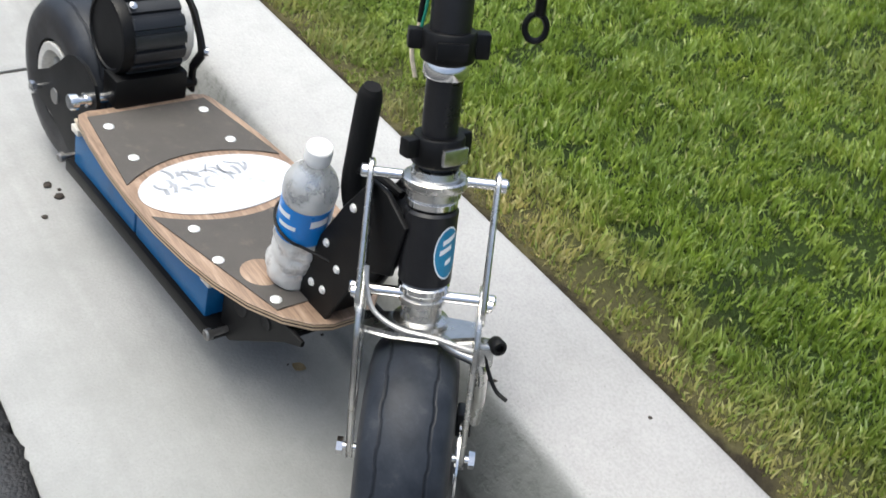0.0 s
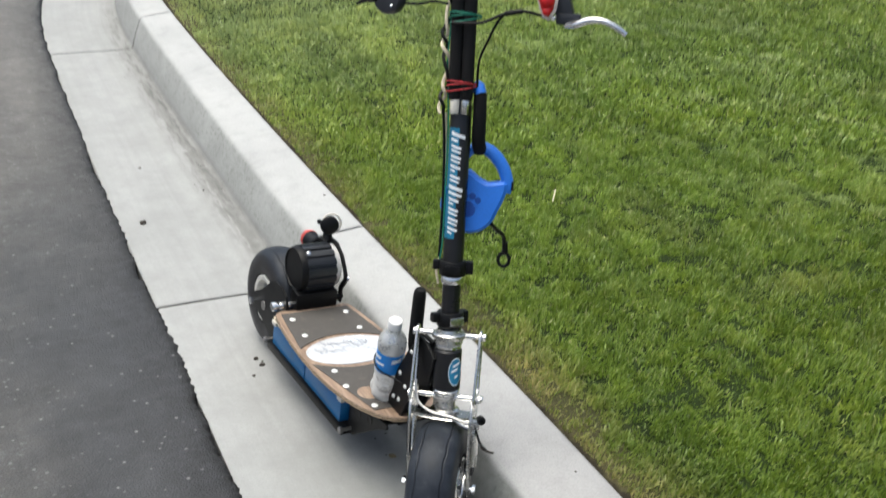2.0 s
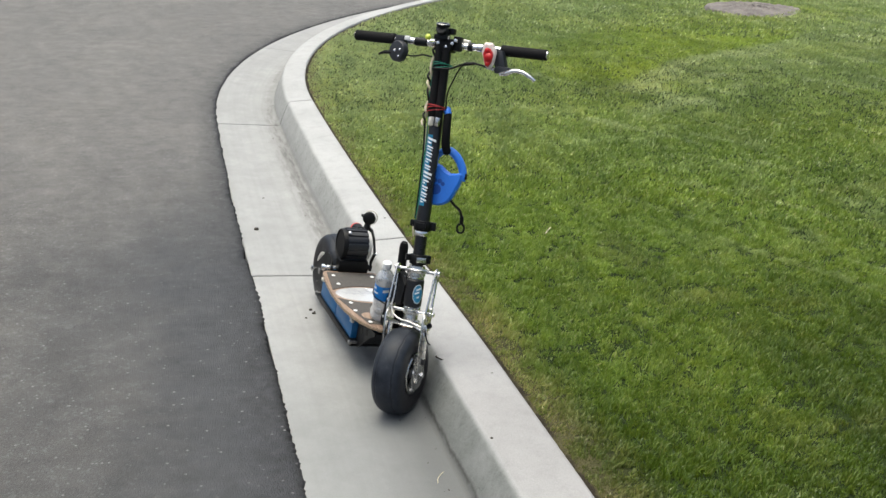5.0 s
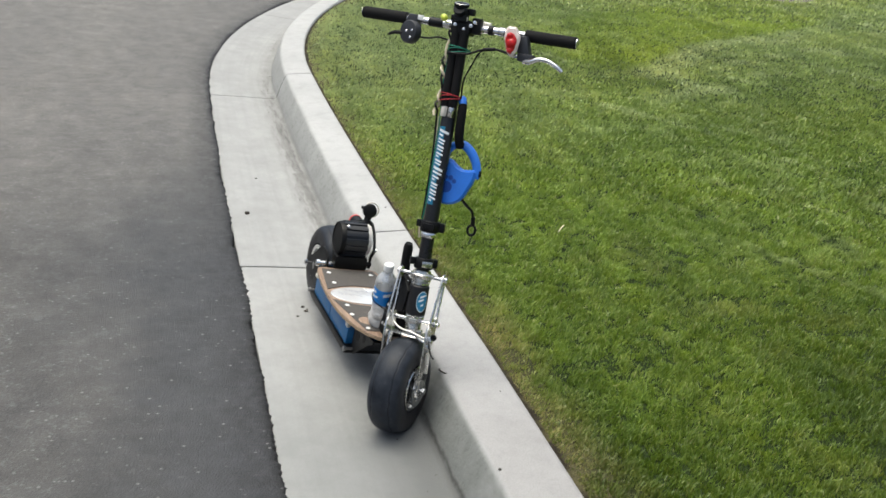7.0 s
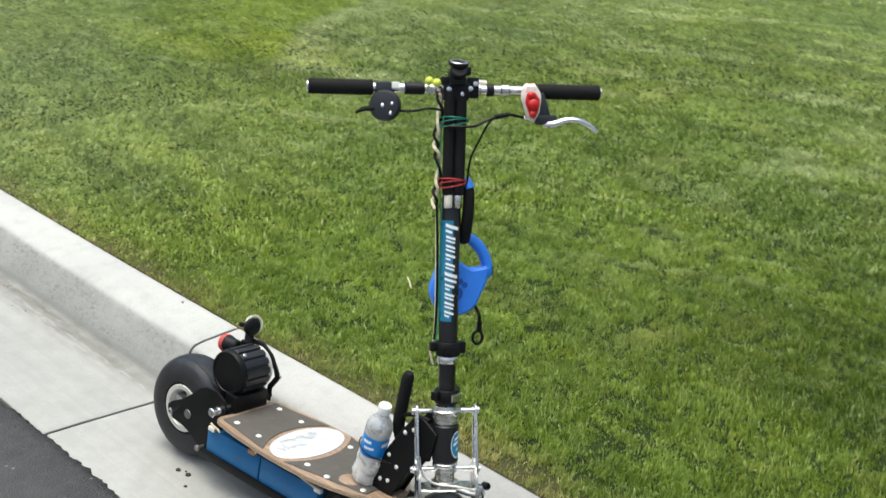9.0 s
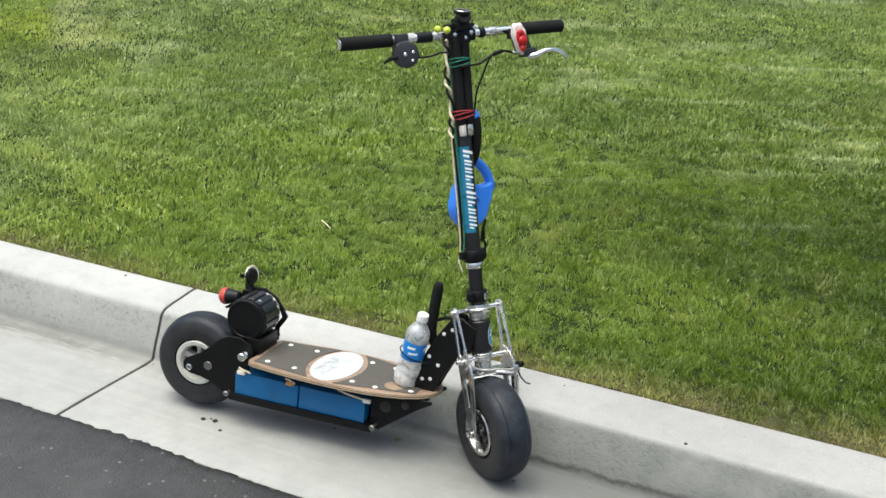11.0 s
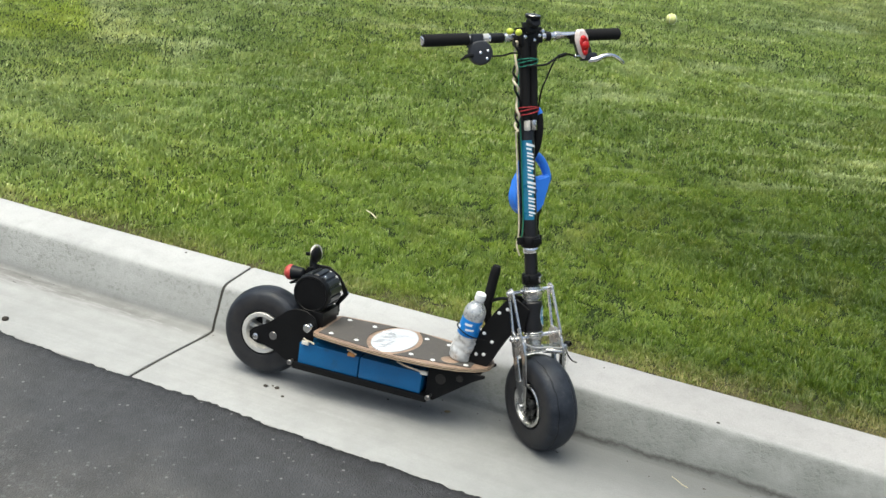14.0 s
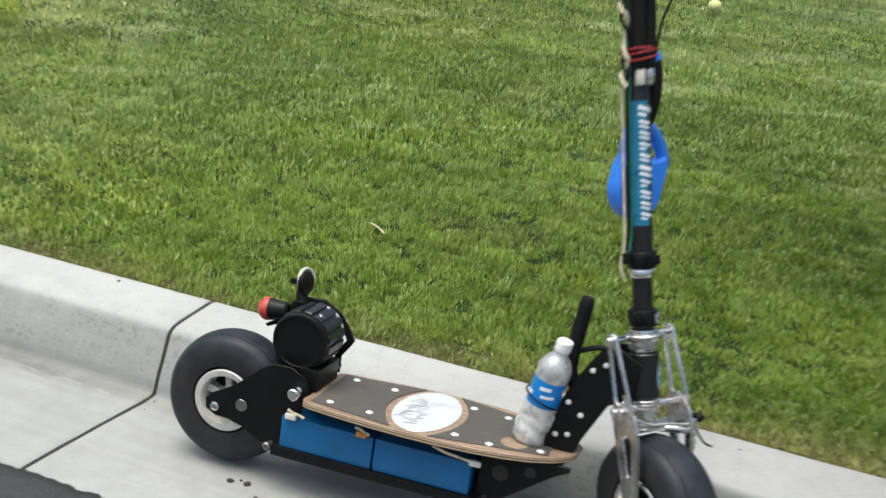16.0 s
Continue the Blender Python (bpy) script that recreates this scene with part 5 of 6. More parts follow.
def build_batteries():
    for x0, x1 in ((0.147, 0.337), (0.341, 0.533)):
        part("battery", block(bmesh.new(), ((x0 + x1) / 2, 0, 0.114), (x1 - x0, 0.158, 0.064), 0.003), BATTERY, scooter, "blue battery case", BODY)
    bm = block(bmesh.new(), (0.345, 0, 0.072), (0.424, 0.172, 0.020), 0.003)
    tray = part("battery_tray", bm, BLACK, scooter, "black tray under the batteries", BODY)
    for x in (0.126, 0.562):
        bm = rod(bmesh.new(), (x, -0.094, 0.080), (x, 0.094, 0.080), 0.0045, n=10)
        for s in (-1, 1):
            lathe(bm, (x, s * 0.086, 0.080), (0, s, 0), [(0, 0), (0, 0.0080), (0.006, 0.0080), (0.008, 0.006), (0.008, 0)], 12)
        part("tray_bolt", bm, DULL, tray, "steel cross bolt", BODY)
    # loose wiring under the deck edge
    rng = random.Random(9)
    for x0, x1, mat in ((0.160, 0.196, TAN), (0.300, 0.330, TAN), (0.455, 0.535, TAN)):
        pts = [(x0 + (x1 - x0) * t, -0.083 - 0.004 * rng.random(), 0.164 - 0.010 * t - 0.004 * rng.random()) for t in np.linspace(0, 1, 4)]
        part("wire", hose(bmesh.new(), pts, 0.0028, 6), mat, scooter, "tan wire end", BODY)
    for x in (0.168, 0.315, 0.540):
        part("connector", block(bmesh.new(), (x, -0.085, 0.150), (0.022, 0.010, 0.011), 0.002), COPPER if x == 0.315 else CREAM, scooter, "small wire connector", BODY)


build_batteries()


def build_neck():
    low = [(0.545, 0.066), (0.570, 0.066), (0.680, 0.150), (0.712, 0.168), (0.712, 0.176), (0.545, 0.176)]
    for y in (-0.060, 0.060):
        part("underframe_plate", side_plate(bmesh.new(), low, y, 0.005), BLACK, scooter, "black perforated side plate", BODY)
        # the plate is uncut: dark discs stand in for the shade of its holes
        for x, z, r in ((0.585, 0.135, 0.016), (0.640, 0.150, 0.011)):
            part("hole_shade_disc", lathe(bmesh.new(), (x, y + math.copysign(0.0027, y), z), (0, math.copysign(1, y), 0), [(0, r), (0.0012, r * 0.92), (0.0004, r * 0.8), (0.0004, 0)], 18), DARKFILL, scooter, "", BODY)
    part("underframe_floor", slab(bmesh.new(), [(0.550, -0.058), (0.705, -0.058), (0.705, 0.058), (0.550, 0.058)], -0.003, 0.003, Matrix.Translation((0.628, 0, 0.124)) @ pose(0, 0, 0, 0, -35, 0) @ Matrix.Translation((-0.628, 0, 0)), 0.001), BLACK, scooter, "", BODY)
    out = [(0.640, 0.194), (0.700, 0.182), (0.718, 0.224), (0.754, 0.298), (0.792, 0.318), (0.800, 0.385), (0.762, 0.405), (0.735, 0.405), (0.700, 0.352), (0.668, 0.290), (0.652, 0.235)]
    for y in (-0.024, 0.024):
        neck = part("neck_plate", side_plate(bmesh.new(), out, y, 0.007, 0.0015), BLACK, scooter, "black bolted neck plate", BODY)
        for x, z in ((0.738, 0.372), (0.716, 0.357), (0.682, 0.288), (0.708, 0.268), (0.690, 0.226), (0.668, 0.222)):
            part("neck_bolt", bolt(bmesh.new(), (x, y + math.copysign(0.0035, y), z), (0, math.copysign(1, y), 0), 0.0039, 0.0030), ZINC, neck, "", BODY)
    part("neck_core", slab(bmesh.new(), [(0.655, 0.200), (0.697, 0.192), (0.750, 0.304), (0.785, 0.380), (0.745, 0.392), (0.672, 0.285)], -0.020, 0.020, SIDE, 0.002), BLACK, scooter, "", BODY)
    # folding latch lever, foam covered
    part("latch_lever", hose(bmesh.new(), [(0.686, 0.010, 0.300), (0.670, 0.006, 0.345), (0.673, 0.002, 0.400), (0.681, -0.005, 0.468), (0.683, -0.006, 0.484)], 0.014, 14, 5, (0.011, 0.0142, 0.0145, 0.0140, 0.010)), FOAM, scooter, "black foam covered folding lever", BODY)
    part("latch_link", hose(bmesh.new(), [(0.676, 0.000, 0.376), (0.715, -0.004, 0.394), (0.760, -0.004, 0.396)], 0.005, 8), BLACK, scooter, "", BODY)


build_neck()


def build_head():
    part("head_tube", lathe(bmesh.new(), (0, 0, 0.210), (0, 0, 1), [(0, 0), (0, 0.026), (0.003, 0.0285), (0.082, 0.0285), (0.085, 0.026), (0.085, 0)], 36), ANOD, scooter, "glossy black head tube", HEAD)
    for z, r, h in ((0.199, 0.0275, 0.010), (0.296, 0.0265, 0.010)):
        part("headset_ring", lathe(bmesh.new(), (0, 0, z), (0, 0, 1), [(0, 0), (0, r - 0.002), (0.002, r), (h - 0.002, r), (h, r - 0.002), (h, 0)], 32), CHROME, scooter, "bright headset ring", HEAD)
    # oval badge wrapped on the front of the tube

    def wrapped(fn, r, material, name, parent, label=""):
        bm = bmesh.new()
        n, k = 20, 5
        c = [[None] * n for _ in range(k)]
        mid = bm.verts.new((r * math.cos(fn[0]), r * math.sin(fn[0]), fn[1]))
        for j in range(k):
            for i in range(n):
                a = i * math.tau / n
                q = (j + 1) / k
                th, z = fn[0] + fn[2] * q * math.cos(a), fn[1] + fn[3] * q * math.sin(a)
                c[j][i] = bm.verts.new((r * math.cos(th), r * math.sin(th), z))
        for i in range(n):
            bm.faces.new((mid, c[0][i], c[0][(i + 1) % n]))
            for j in range(k - 1):
                bm.faces.new((c[j][i], c[j + 1][i], c[j + 1][(i + 1) % n], c[j][(i + 1) % n]))
        return part(name, bm, material, parent, label, HEAD)
    badge = wrapped((0.16, 0.252, 0.58, 0.030), 0.0288, INK, "badge", scooter, "blue oval head badge with white rim")
    wrapped((0.16, 0.252, 0.535, 0.0280), 0.0290, BADGE, "badge_field", badge)
    for z, t0, t1 in ((0.264, -0.10, 0.46), (0.253, -0.20, 0.30), (0.241, 0.06, 0.34)):
        bm = bmesh.new()
        row = [[bm.verts.new((0.0292 * math.cos(t), 0.0292 * math.sin(t), zz + 0.012 * (t - t0))) for t in np.linspace(t0, t1, 6)] for zz in (z - 0.0030, z + 0.0026)]
        for i in range(5):
            bm.faces.new((row[0][i], row[0][i + 1], row[1][i + 1], row[1][i]))
        part("badge_bar", bm, INK, badge, "", HEAD)


build_head()


def build_fork():
    # collar and cross bar above the head tube
    part("fork_collar", lathe(bmesh.new(), (0, 0, 0.306), (0, 0, 1), [(0, 0), (0, 0.0265), (0.002, 0.0285), (0.010, 0.0285), (0.012, 0.0325), (0.014, 0.0340), (0.021, 0.0340), (0.023, 0.0320), (0.0235, 0.0255), (0.031, 0.0245), (0.032, 0.0225), (0.032, 0)], 32), ALLOY, scooter, "polished fork collar", FRONT)
    bm = rod(bmesh.new(), (-0.008, -0.070, 0.322), (-0.008, 0.070, 0.322), 0.0054, n=14)
    for s in (-1, 1):
        lathe(bm, (-0.008, s * 0.068, 0.322), (0, s, 0), [(0, 0), (0, 0.0078), (0.006, 0.0078), (0.008, 0.006), (0.008, 0)], 14)
    part("upper_cross_bar", bm, CHROME, scooter, "bright upper cross bar", FRONT)
    part("fork_crown", lathe(bmesh.new(), (0, 0, 0.158), (0, 0, 1), [(0, 0), (0, 0.028), (0.002, 0.030), (0.007, 0.030), (0.009, 0.0225), (0.026, 0.0215), (0.028, 0.0250), (0.034, 0.0255), (0.036, 0.0225), (0.041, 0.0225), (0.041, 0)], 32), ALLOY, scooter, "polished alloy fork crown", FRONT)
    bm = rod(bmesh.new(), (0.004, -0.072, 0.194), (0.004, 0.072, 0.194), 0.0060, n=14)
    for s in (-1, 1):
        lathe(bm, (0.004, s * 0.070, 0.194), (0, s, 0), [(0, 0), (0, 0.0078), (0.006, 0.0078), (0.008, 0.006), (0.008, 0)], 14)
    part("lower_cross_bar", bm, CHROME, scooter, "bright lower cross bar", FRONT)
    arch = slab(bmesh.new(), [(-0.012, -0.060), (0.018, -0.060), (0.026, -0.030), (0.028, 0.030), (0.018, 0.060), (-0.012, 0.060), (-0.020, 0.0)][::-1], 0.150, 0.158, None, 0.002)
    part("crown_plate", arch, ALLOY, scooter, "", FRONT)
    for s in (-1, 1):
        y = s * 0.065
        # slotted upper links
        part("upper_link", side_plate(bmesh.new(), capsule((-0.006, 0.322), (0.020, 0.200), 0.0150, 0.0255), y, 0.006, 0.0015, capsule((-0.002, 0.302), (0.016, 0.222), 0.0070, 0.0155)), ALLOY, scooter, "slotted polished fork link", FRONT)
        # lower legs with a slot
        leg = part("fork_leg", side_plate(bmesh.new(), [(-0.006, 0.206), (-0.012, 0.192), (-0.006, 0.150), (0.006, 0.080), (0.013, 0.012), (0.015, 0.000), (0.026, -0.009), (0.037, 0.000), (0.040, 0.012), (0.050, 0.080), (0.054, 0.150), (0.050, 0.180), (0.038, 0.202), (0.016, 0.212)][::-1], s * 0.0625, 0.006, 0.0015, [(0.010, 0.148), (0.010, 0.146), (0.012, 0.136), (0.018, 0.092), (0.021, 0.080), (0.023, 0.077), (0.027, 0.076), (0.031, 0.077), (0.034, 0.080), (0.038, 0.092), (0.041, 0.136), (0.040, 0.146), (0.034, 0.154), (0.022, 0.156)][::-1]), ALLOY, scooter, "flat polished fork leg with a slot", FRONT)
        part("leg_bolt", bolt(bmesh.new(), (0.020, y + s * 0.004, 0.197), (0, s, 0), 0.0065, 0.006), CHROME, leg, "", FRONT)
    # brake arm and its roller on the lawn side
    part("brake_arm", hose(bmesh.new(), [(0.018, 0.020, 0.152), (0.040, 0.044, 0.150), (0.046, 0.068, 0.140), (0.040, 0.072, 0.100), (0.030, 0.070, 0.060)], 0.007, 10), ALLOY, scooter, "polished brake arm", FRONT)
    part("brake_roller", lathe(bmesh.new(), (0.040, 0.080, 0.166), (0.9, 0.35, 0.1), [(0, 0), (0, 0.0070), (0.003, 0.0088), (0.015, 0.0088), (0.018, 0.0070), (0.018, 0.0045), (0.012, 0.0040), (0.012, 0)], 20), BLACK, scooter, "black rubber brake stop", FRONT)
    part("brake_tab", block(bmesh.new(), (0.044, 0.073, 0.155), (0.020, 0.016, 0.026), 0.003), ALLOY, scooter, "", FRONT)
    part("brake_cable", hose(bmesh.new(), [(0.016, -0.060, 0.226), (0.024, -0.058, 0.206), (0.034, -0.048, 0.184), (0.042, -0.020, 0.170), (0.046, 0.018, 0.166), (0.049, 0.048, 0.160), (0.048, 0.068, 0.156)], 0.0028, 8), CABLE, scooter, "pale brake cable loop", FRONT)
    part("cable_end", hose(bmesh.new(), [(0.052, 0.072, 0.158), (0.054, 0.078, 0.138), (0.060, 0.088, 0.120), (0.066, 0.100, 0.113)], 0.0022, 6), BLACK, scooter, "loose black cable end", FRONT)


build_fork()


def build_stem():
    part("lower_stem", lathe(bmesh.new(), (0, 0, 0.336), (0, 0, 1), [(0, 0), (0, 0.0185), (0.11, 0.0185), (0.11, 0)], 28), ANOD, scooter, "black lower stem tube", FRONT)
    part("stem_ring", lathe(bmesh.new(), (0, 0, 0.432), (0, 0, 1), [(0, 0.018), (0, 0.021), (0.003, 0.0228), (0.013, 0.0228), (0.016, 0.021), (0.016, 0.018)], 28), CHROME, scooter, "bright stem ring", FRONT)
    for z, ang in ((0.358, 40), (0.464, 10)):
        t = Matrix.Translation((0, 0, z)) @ pose(0, 0, 0, 0, 0, ang)
        bm = lathe(bmesh.new(), (0, 0, -0.015), (0, 0, 1), [(0, 0), (0, 0.0255), (0.002, 0.027), (0.028, 0.027), (0.030, 0.0255), (0.030, 0)], 28)
        block(bm, (-0.006, 0.030, 0), (0.020, 0.022, 0.026), 0.003)
        block(bm, (-0.004, -0.031, 0.004), (0.016, 0.018, 0.020), 0.003)
        bm.transform(t)
        clamp = part("stem_clamp", bm, BLACK, scooter, "black quick release stem clamp", FRONT)
        bm = block(bmesh.new(), (0.028, 0.0, 0), (0.006, 0.030, 0.017), 0.001)
        bm.transform(t)
        part("clamp_plate", bm, ALLOY if z < 0.4 else BLACK, clamp, "", FRONT)
    stem = part("stem", lathe(bmesh.new(), (0, 0, 0.448), (0, 0, 1), [(0, 0), (0, 0.0205), (0.34, 0.0205), (0.345, 0.019), (0.56, 0.018), (0.57, 0.018), (0.57, 0)], 32), ANOD, scooter, "black steering stem tube", FRONT)

    def strip(t0, t1, z0, z1, r, n=8, slant=0.0):
        bm = bmesh.new()
        a = [[bm.verts.new((r * math.cos(t), r * math.sin(t), z + slant * (t - t0))) for t in np.linspace(t0, t1, n)] for z in (z0, z1)]
        for i in range(n - 1):
            bm.faces.new((a[0][i], a[0][i + 1], a[1][i + 1], a[1][i]))
        return bm
    sticker = part("stem_sticker", strip(radians(-85), radians(8), 0.526, 0.745, 0.0207, 16), TEAL, stem, "teal sticker with white print bars", FRONT)
    # plain slanted bars in place of the print that runs down the tube: two tall ones, smaller ones between
    z = 0.741
    for i in range(10):
        tall = i in (0, 5)
        h = 0.0225 if tall else 0.0160
        t0, t1 = (radians(-40), radians(42)) if tall else (radians(-36), radians(22))
        part("print_bar", strip(t0, t1, z - h * 0.42, z - h * 0.10, 0.0209, 8, -0.006), INK, sticker, "", FRONT)
        part("print_bar", strip(t0, t0 + (t1 - t0) * (0.95 if i % 3 else 0.5), z - h * 0.90, z - h * 0.66, 0.0209, 8, -0.006), INK, sticker, "", FRONT)
        z -= h + 0.0035
    # foam bundle strapped in front of the upper stem
    for y in (-0.0120, 0.0120):
        part("foam_tube", hose(bmesh.new(), [(0.017, y, 0.800), (0.018, y, 0.812), (0.020, y, 0.880), (0.022, y, 0.950), (0.024, y, 1.008), (0.024, y, 1.014)], 0.0120, 16, 4, (0.010, 0.0120, 0.0122, 0.0122, 0.0122, 0.010)), FOAM, scooter, "black foam tube strapped to the stem", FRONT)
    for z, x, mat, nm in ((0.824, 0.005, REDRUBBER, "red rubber band"), (0.953, 0.008, GREENRUBBER, "green rubber band")):
        bm = bmesh.new()
        for k, dz in enumerate((-0.004, 0.002, 0.006)):
            ring = []
            for i in range(25):
                a = i * math.tau / 24
                ring.append((x + (0.0335 + 0.001 * k) * math.cos(a), 0.0300 * math.sin(a), z + dz + 0.006 * math.sin(a + k)))
            hose(bm, ring, 0.0016, 5, 2)
        part("rubber_band", bm, mat, scooter, nm, FRONT)
    for y, mat in ((-0.010, CREAM), (0.011, ALLOY)):
        part("sleeve_end", lathe(bmesh.new(), (0.019, y, 0.772), (0, 0, 1), [(0, 0), (0, 0.0075), (0.002, 0.009), (0.024, 0.009), (0.028, 0.008), (0.028, 0)], 14), mat, scooter, "pale plug under the foam tube", FRONT)
    # twisted pair of tan and black wires beside the stem, and the long black cable below
    for ph, mat, nm in ((0.0, TAN, "tan twisted wire"), (math.pi, BLACK, "black twisted wire")):
        pts = []
        for i in range(40):
            z = 1.012 - i * 0.0062
            a = ph + i * 0.62 + 0.8 * math.sin(i * 0.37)
            pts.append((0.010 + 0.006 * math.cos(a), -0.034 + 0.005 * math.sin(a) + 0.004 * math.sin(i * 0.3), z))
        part("wire", hose(bmesh.new(), pts, 0.0034, 6, 3), mat, scooter, nm, FRONT)
    part("wire", hose(bmesh.new(), [(0.010, -0.033, 0.775), (0.004, -0.029, 0.700), (0.002, -0.027, 0.600), (0.000, -0.028, 0.520), (-0.004, -0.030, 0.482)], 0.0028, 7), BLACK, scooter, "black cable along the stem", FRONT)
    part("wire", hose(bmesh.new(), [(0.012, -0.026, 0.950), (0.010, -0.030, 0.860), (0.006, -0.0235, 0.760), (0.004, -0.0228, 0.640), (0.003, -0.0230, 0.520), (-0.002, -0.0290, 0.470)], 0.0016, 6), GREENRUBBER, scooter, "thin green wire along the stem", FRONT)
    part("wire", hose(bmesh.new(), [(-0.006, -0.031, 0.770), (-0.010, -0.028, 0.640), (-0.012, -0.028, 0.500), (-0.014, -0.036, 0.455), (-0.010, -0.030, 0.425)], 0.0024, 6), TAN, scooter, "thin pale wire along the stem", FRONT)


build_stem()


def build_handlebar():
    z = 1.022
    bar = part("handlebar", rod(bmesh.new(), (-0.005, -0.303, z), (-0.005, 0.315, z), 0.0105, n=20), CHROME, scooter, "bright straight handlebar", FRONT)
    for y0, y1 in ((-0.307, -0.172), (0.176, 0.319)):
        prof = [(0, 0), (0, 0.0145), (0.003, 0.0165)]
        n = 26
        for i in range(n):
            h = 0.006 + (y1 - y0 - 0.012) * i / (n - 1)
            prof.append((h, 0.0168 if i % 2 else 0.0158))
        prof += [(y1 - y0 - 0.002, 0.0165), (y1 - y0, 0.014), (y1 - y0, 0)]
        grip = part("grip", lathe(bmesh.new(), (-0.005, y0, z), (0, 1, 0), prof, 24), FOAM, bar, "black ribbed rubber grip", FRONT)
        e, s = (y0, -1) if y0 < 0 else (y1, 1)
        part("end_plug", lathe(bmesh.new(), (-0.005, e, z), (0, s, 0), [(0, 0), (0, 0.0125), (0.002, 0.0125), (0.004, 0.009), (0.004, 0)], 18), CHROME, grip, "bright end plug", FRONT)
    for y0, y1 in ((-0.106, -0.062), (0.070, 0.086)):
        part("bar_sleeve", rod(bmesh.new(), (-0.005, y0, z), (-0.005, y1, z), 0.0132, n=20), PLASTIC, bar, "black sleeve", FRONT)
    for y in (-0.048, 0.048, 0.110):
        part("bar_ring", rod(bmesh.new(), (-0.005, y - 0.010, z), (-0.005, y + 0.010, z), 0.0128, n=20), ALLOY, bar, "polished ring", FRONT)
    bm = block(bmesh.new(), (0.006, 0, z - 0.004), (0.052, 0.056, 0.040), 0.006)
    block(bm, (0.004, 0.038, z + 0.004), (0.026, 0.026, 0.044), 0.005)
    block(bm, (0.018, -0.020, z + 0.018), (0.030, 0.024, 0.016), 0.004)
    part("stem_head", bm, BLACK, scooter, "black handlebar clamp block", FRONT)
    for y, zz in ((-0.016, 1.028), (0.012, 1.018), (0.030, 1.030)):
        part("clamp_bolt", bolt(bmesh.new(), (0.032, y, zz - 0.006), (1, 0, 0), 0.004, 0.004), CHROME, scooter, "", FRONT)
    # device mount standing above the clamp
    bm = rod(bmesh.new(), (0.030, 0, 1.036), (0.048, 0, 1.060), 0.013, n=18)
    rod(bm, (0.040, 0, 1.056), (0.060, 0, 1.064), 0.018, n=20)
    block(bm, (0.034, 0.0, 1.046), (0.034, 0.034, 0.030), 0.005)
    block(bm, (0.020, 0.016, 1.060), (0.022, 0.030, 0.018), 0.004)
    mount = part("device_mount", bm, PLASTIC, scooter, "black device mount above the clamp", FRONT)
    bm = lathe(bmesh.new(), (0.046, 0, 1.068), (0.25, 0.05, 1), [(0, 0), (0, 0.016), (0.003, 0.0205), (0.009, 0.0215), (0.012, 0.019), (0.010, 0.010), (0.010, 0)], 28)
    part("mount_plate", bm, PLASTIC, mount, "", FRONT)
    # alloy ring added to give the glints round the mount's top
    part("mount_ring", lathe(bmesh.new(), (0.0485, 0.0005, 1.0772), (0.25, 0.05, 1), [(0, 0.0195), (0.0012, 0.0200), (0.0024, 0.0190), (0.0024, 0.0165), (0, 0.0160), (0, 0.0195)], 28), ALLOY, mount, "thin bright ring", FRONT)
    part("mount_screw", rod(bmesh.new(), (-0.012, 0.030, 1.040), (-0.012, 0.072, 1.036), 0.006, n=12), CREAM, mount, "pale thumb screw", FRONT)
    for x, y, zz in ((0.045, -0.044, 1.034), (0.020, -0.056, 1.038)):
        part("lime_bead", lathe(bmesh.new(), (x, y, zz), (0.3, -0.2, 1), [(-0.009, 0)] + [(0.009 * math.sin(t), 0.0095 * math.cos(t)) for t in np.linspace(-1.3, 1.3, 9)] + [(0.009, 0)], 16), LIME, scooter, "small lime green bead light", FRONT)

    for x, y, zz, sx, sy, sz, mat in ((0.034, 0.014, 1.040, 0.010, 0.008, 0.012, CREAM), (0.036, -0.012, 1.034, 0.008, 0.010, 0.006, CHROME), (0.030, 0.040, 1.034, 0.012, 0.010, 0.010, CHROME)):
        part("clamp_fitting", block(bmesh.new(), (x, y, zz), (sx, sy, sz), 0.002), mat, scooter, "small bright clamp fitting", FRONT)

    # thumb throttle
    c = Vector((0.018, -0.148, 0.985))
    bm = lathe(bmesh.new(), c, (1, -0.35, 0), [(-0.014, 0), (-0.014, 0.029), (-0.010, 0.0325), (0.006, 0.0325), (0.011, 0.029), (0.013, 0.018), (0.0135, 0)], 32)
    block(bm, (-0.003, -0.150, z - 0.006), (0.036, 0.034, 0.038), 0.006)
    throttle = part("throttle", bm, CONTROL, bar, "round black thumb throttle", FRONT)
    part("throttle_lever", hose(bmesh.new(), [c + Vector((0, -0.022, -0.006)), c + Vector((0.004, -0.045, -0.008)), c + Vector((0.006, -0.062, -0.016))], 0.0045, 8, 5, (0.006, 0.005, 0.003)), BLACK, throttle, "", FRONT)
    for dy, dz, r in ((-0.002, 0.0, 0.0042), (0.017, 0.004, 0.0036), (0.014, -0.016, 0.0036)):
        part("throttle_screw", lathe(bmesh.new(), c + Vector((0.0125 + 0.35 * dy, dy - 0.0045, dz)), (1, -0.35, 0), [(-0.003, r), (0.002, r), (0.003, r * 0.7), (0.003, 0)], 10), CHROME, throttle, "", FRONT)
    part("throttle_label", block(bmesh.new(), (0.012, -0.126, z + 0.006), (0.008, 0.016, 0.013), 0.001), WHITE, throttle, "small white tag", FRONT)
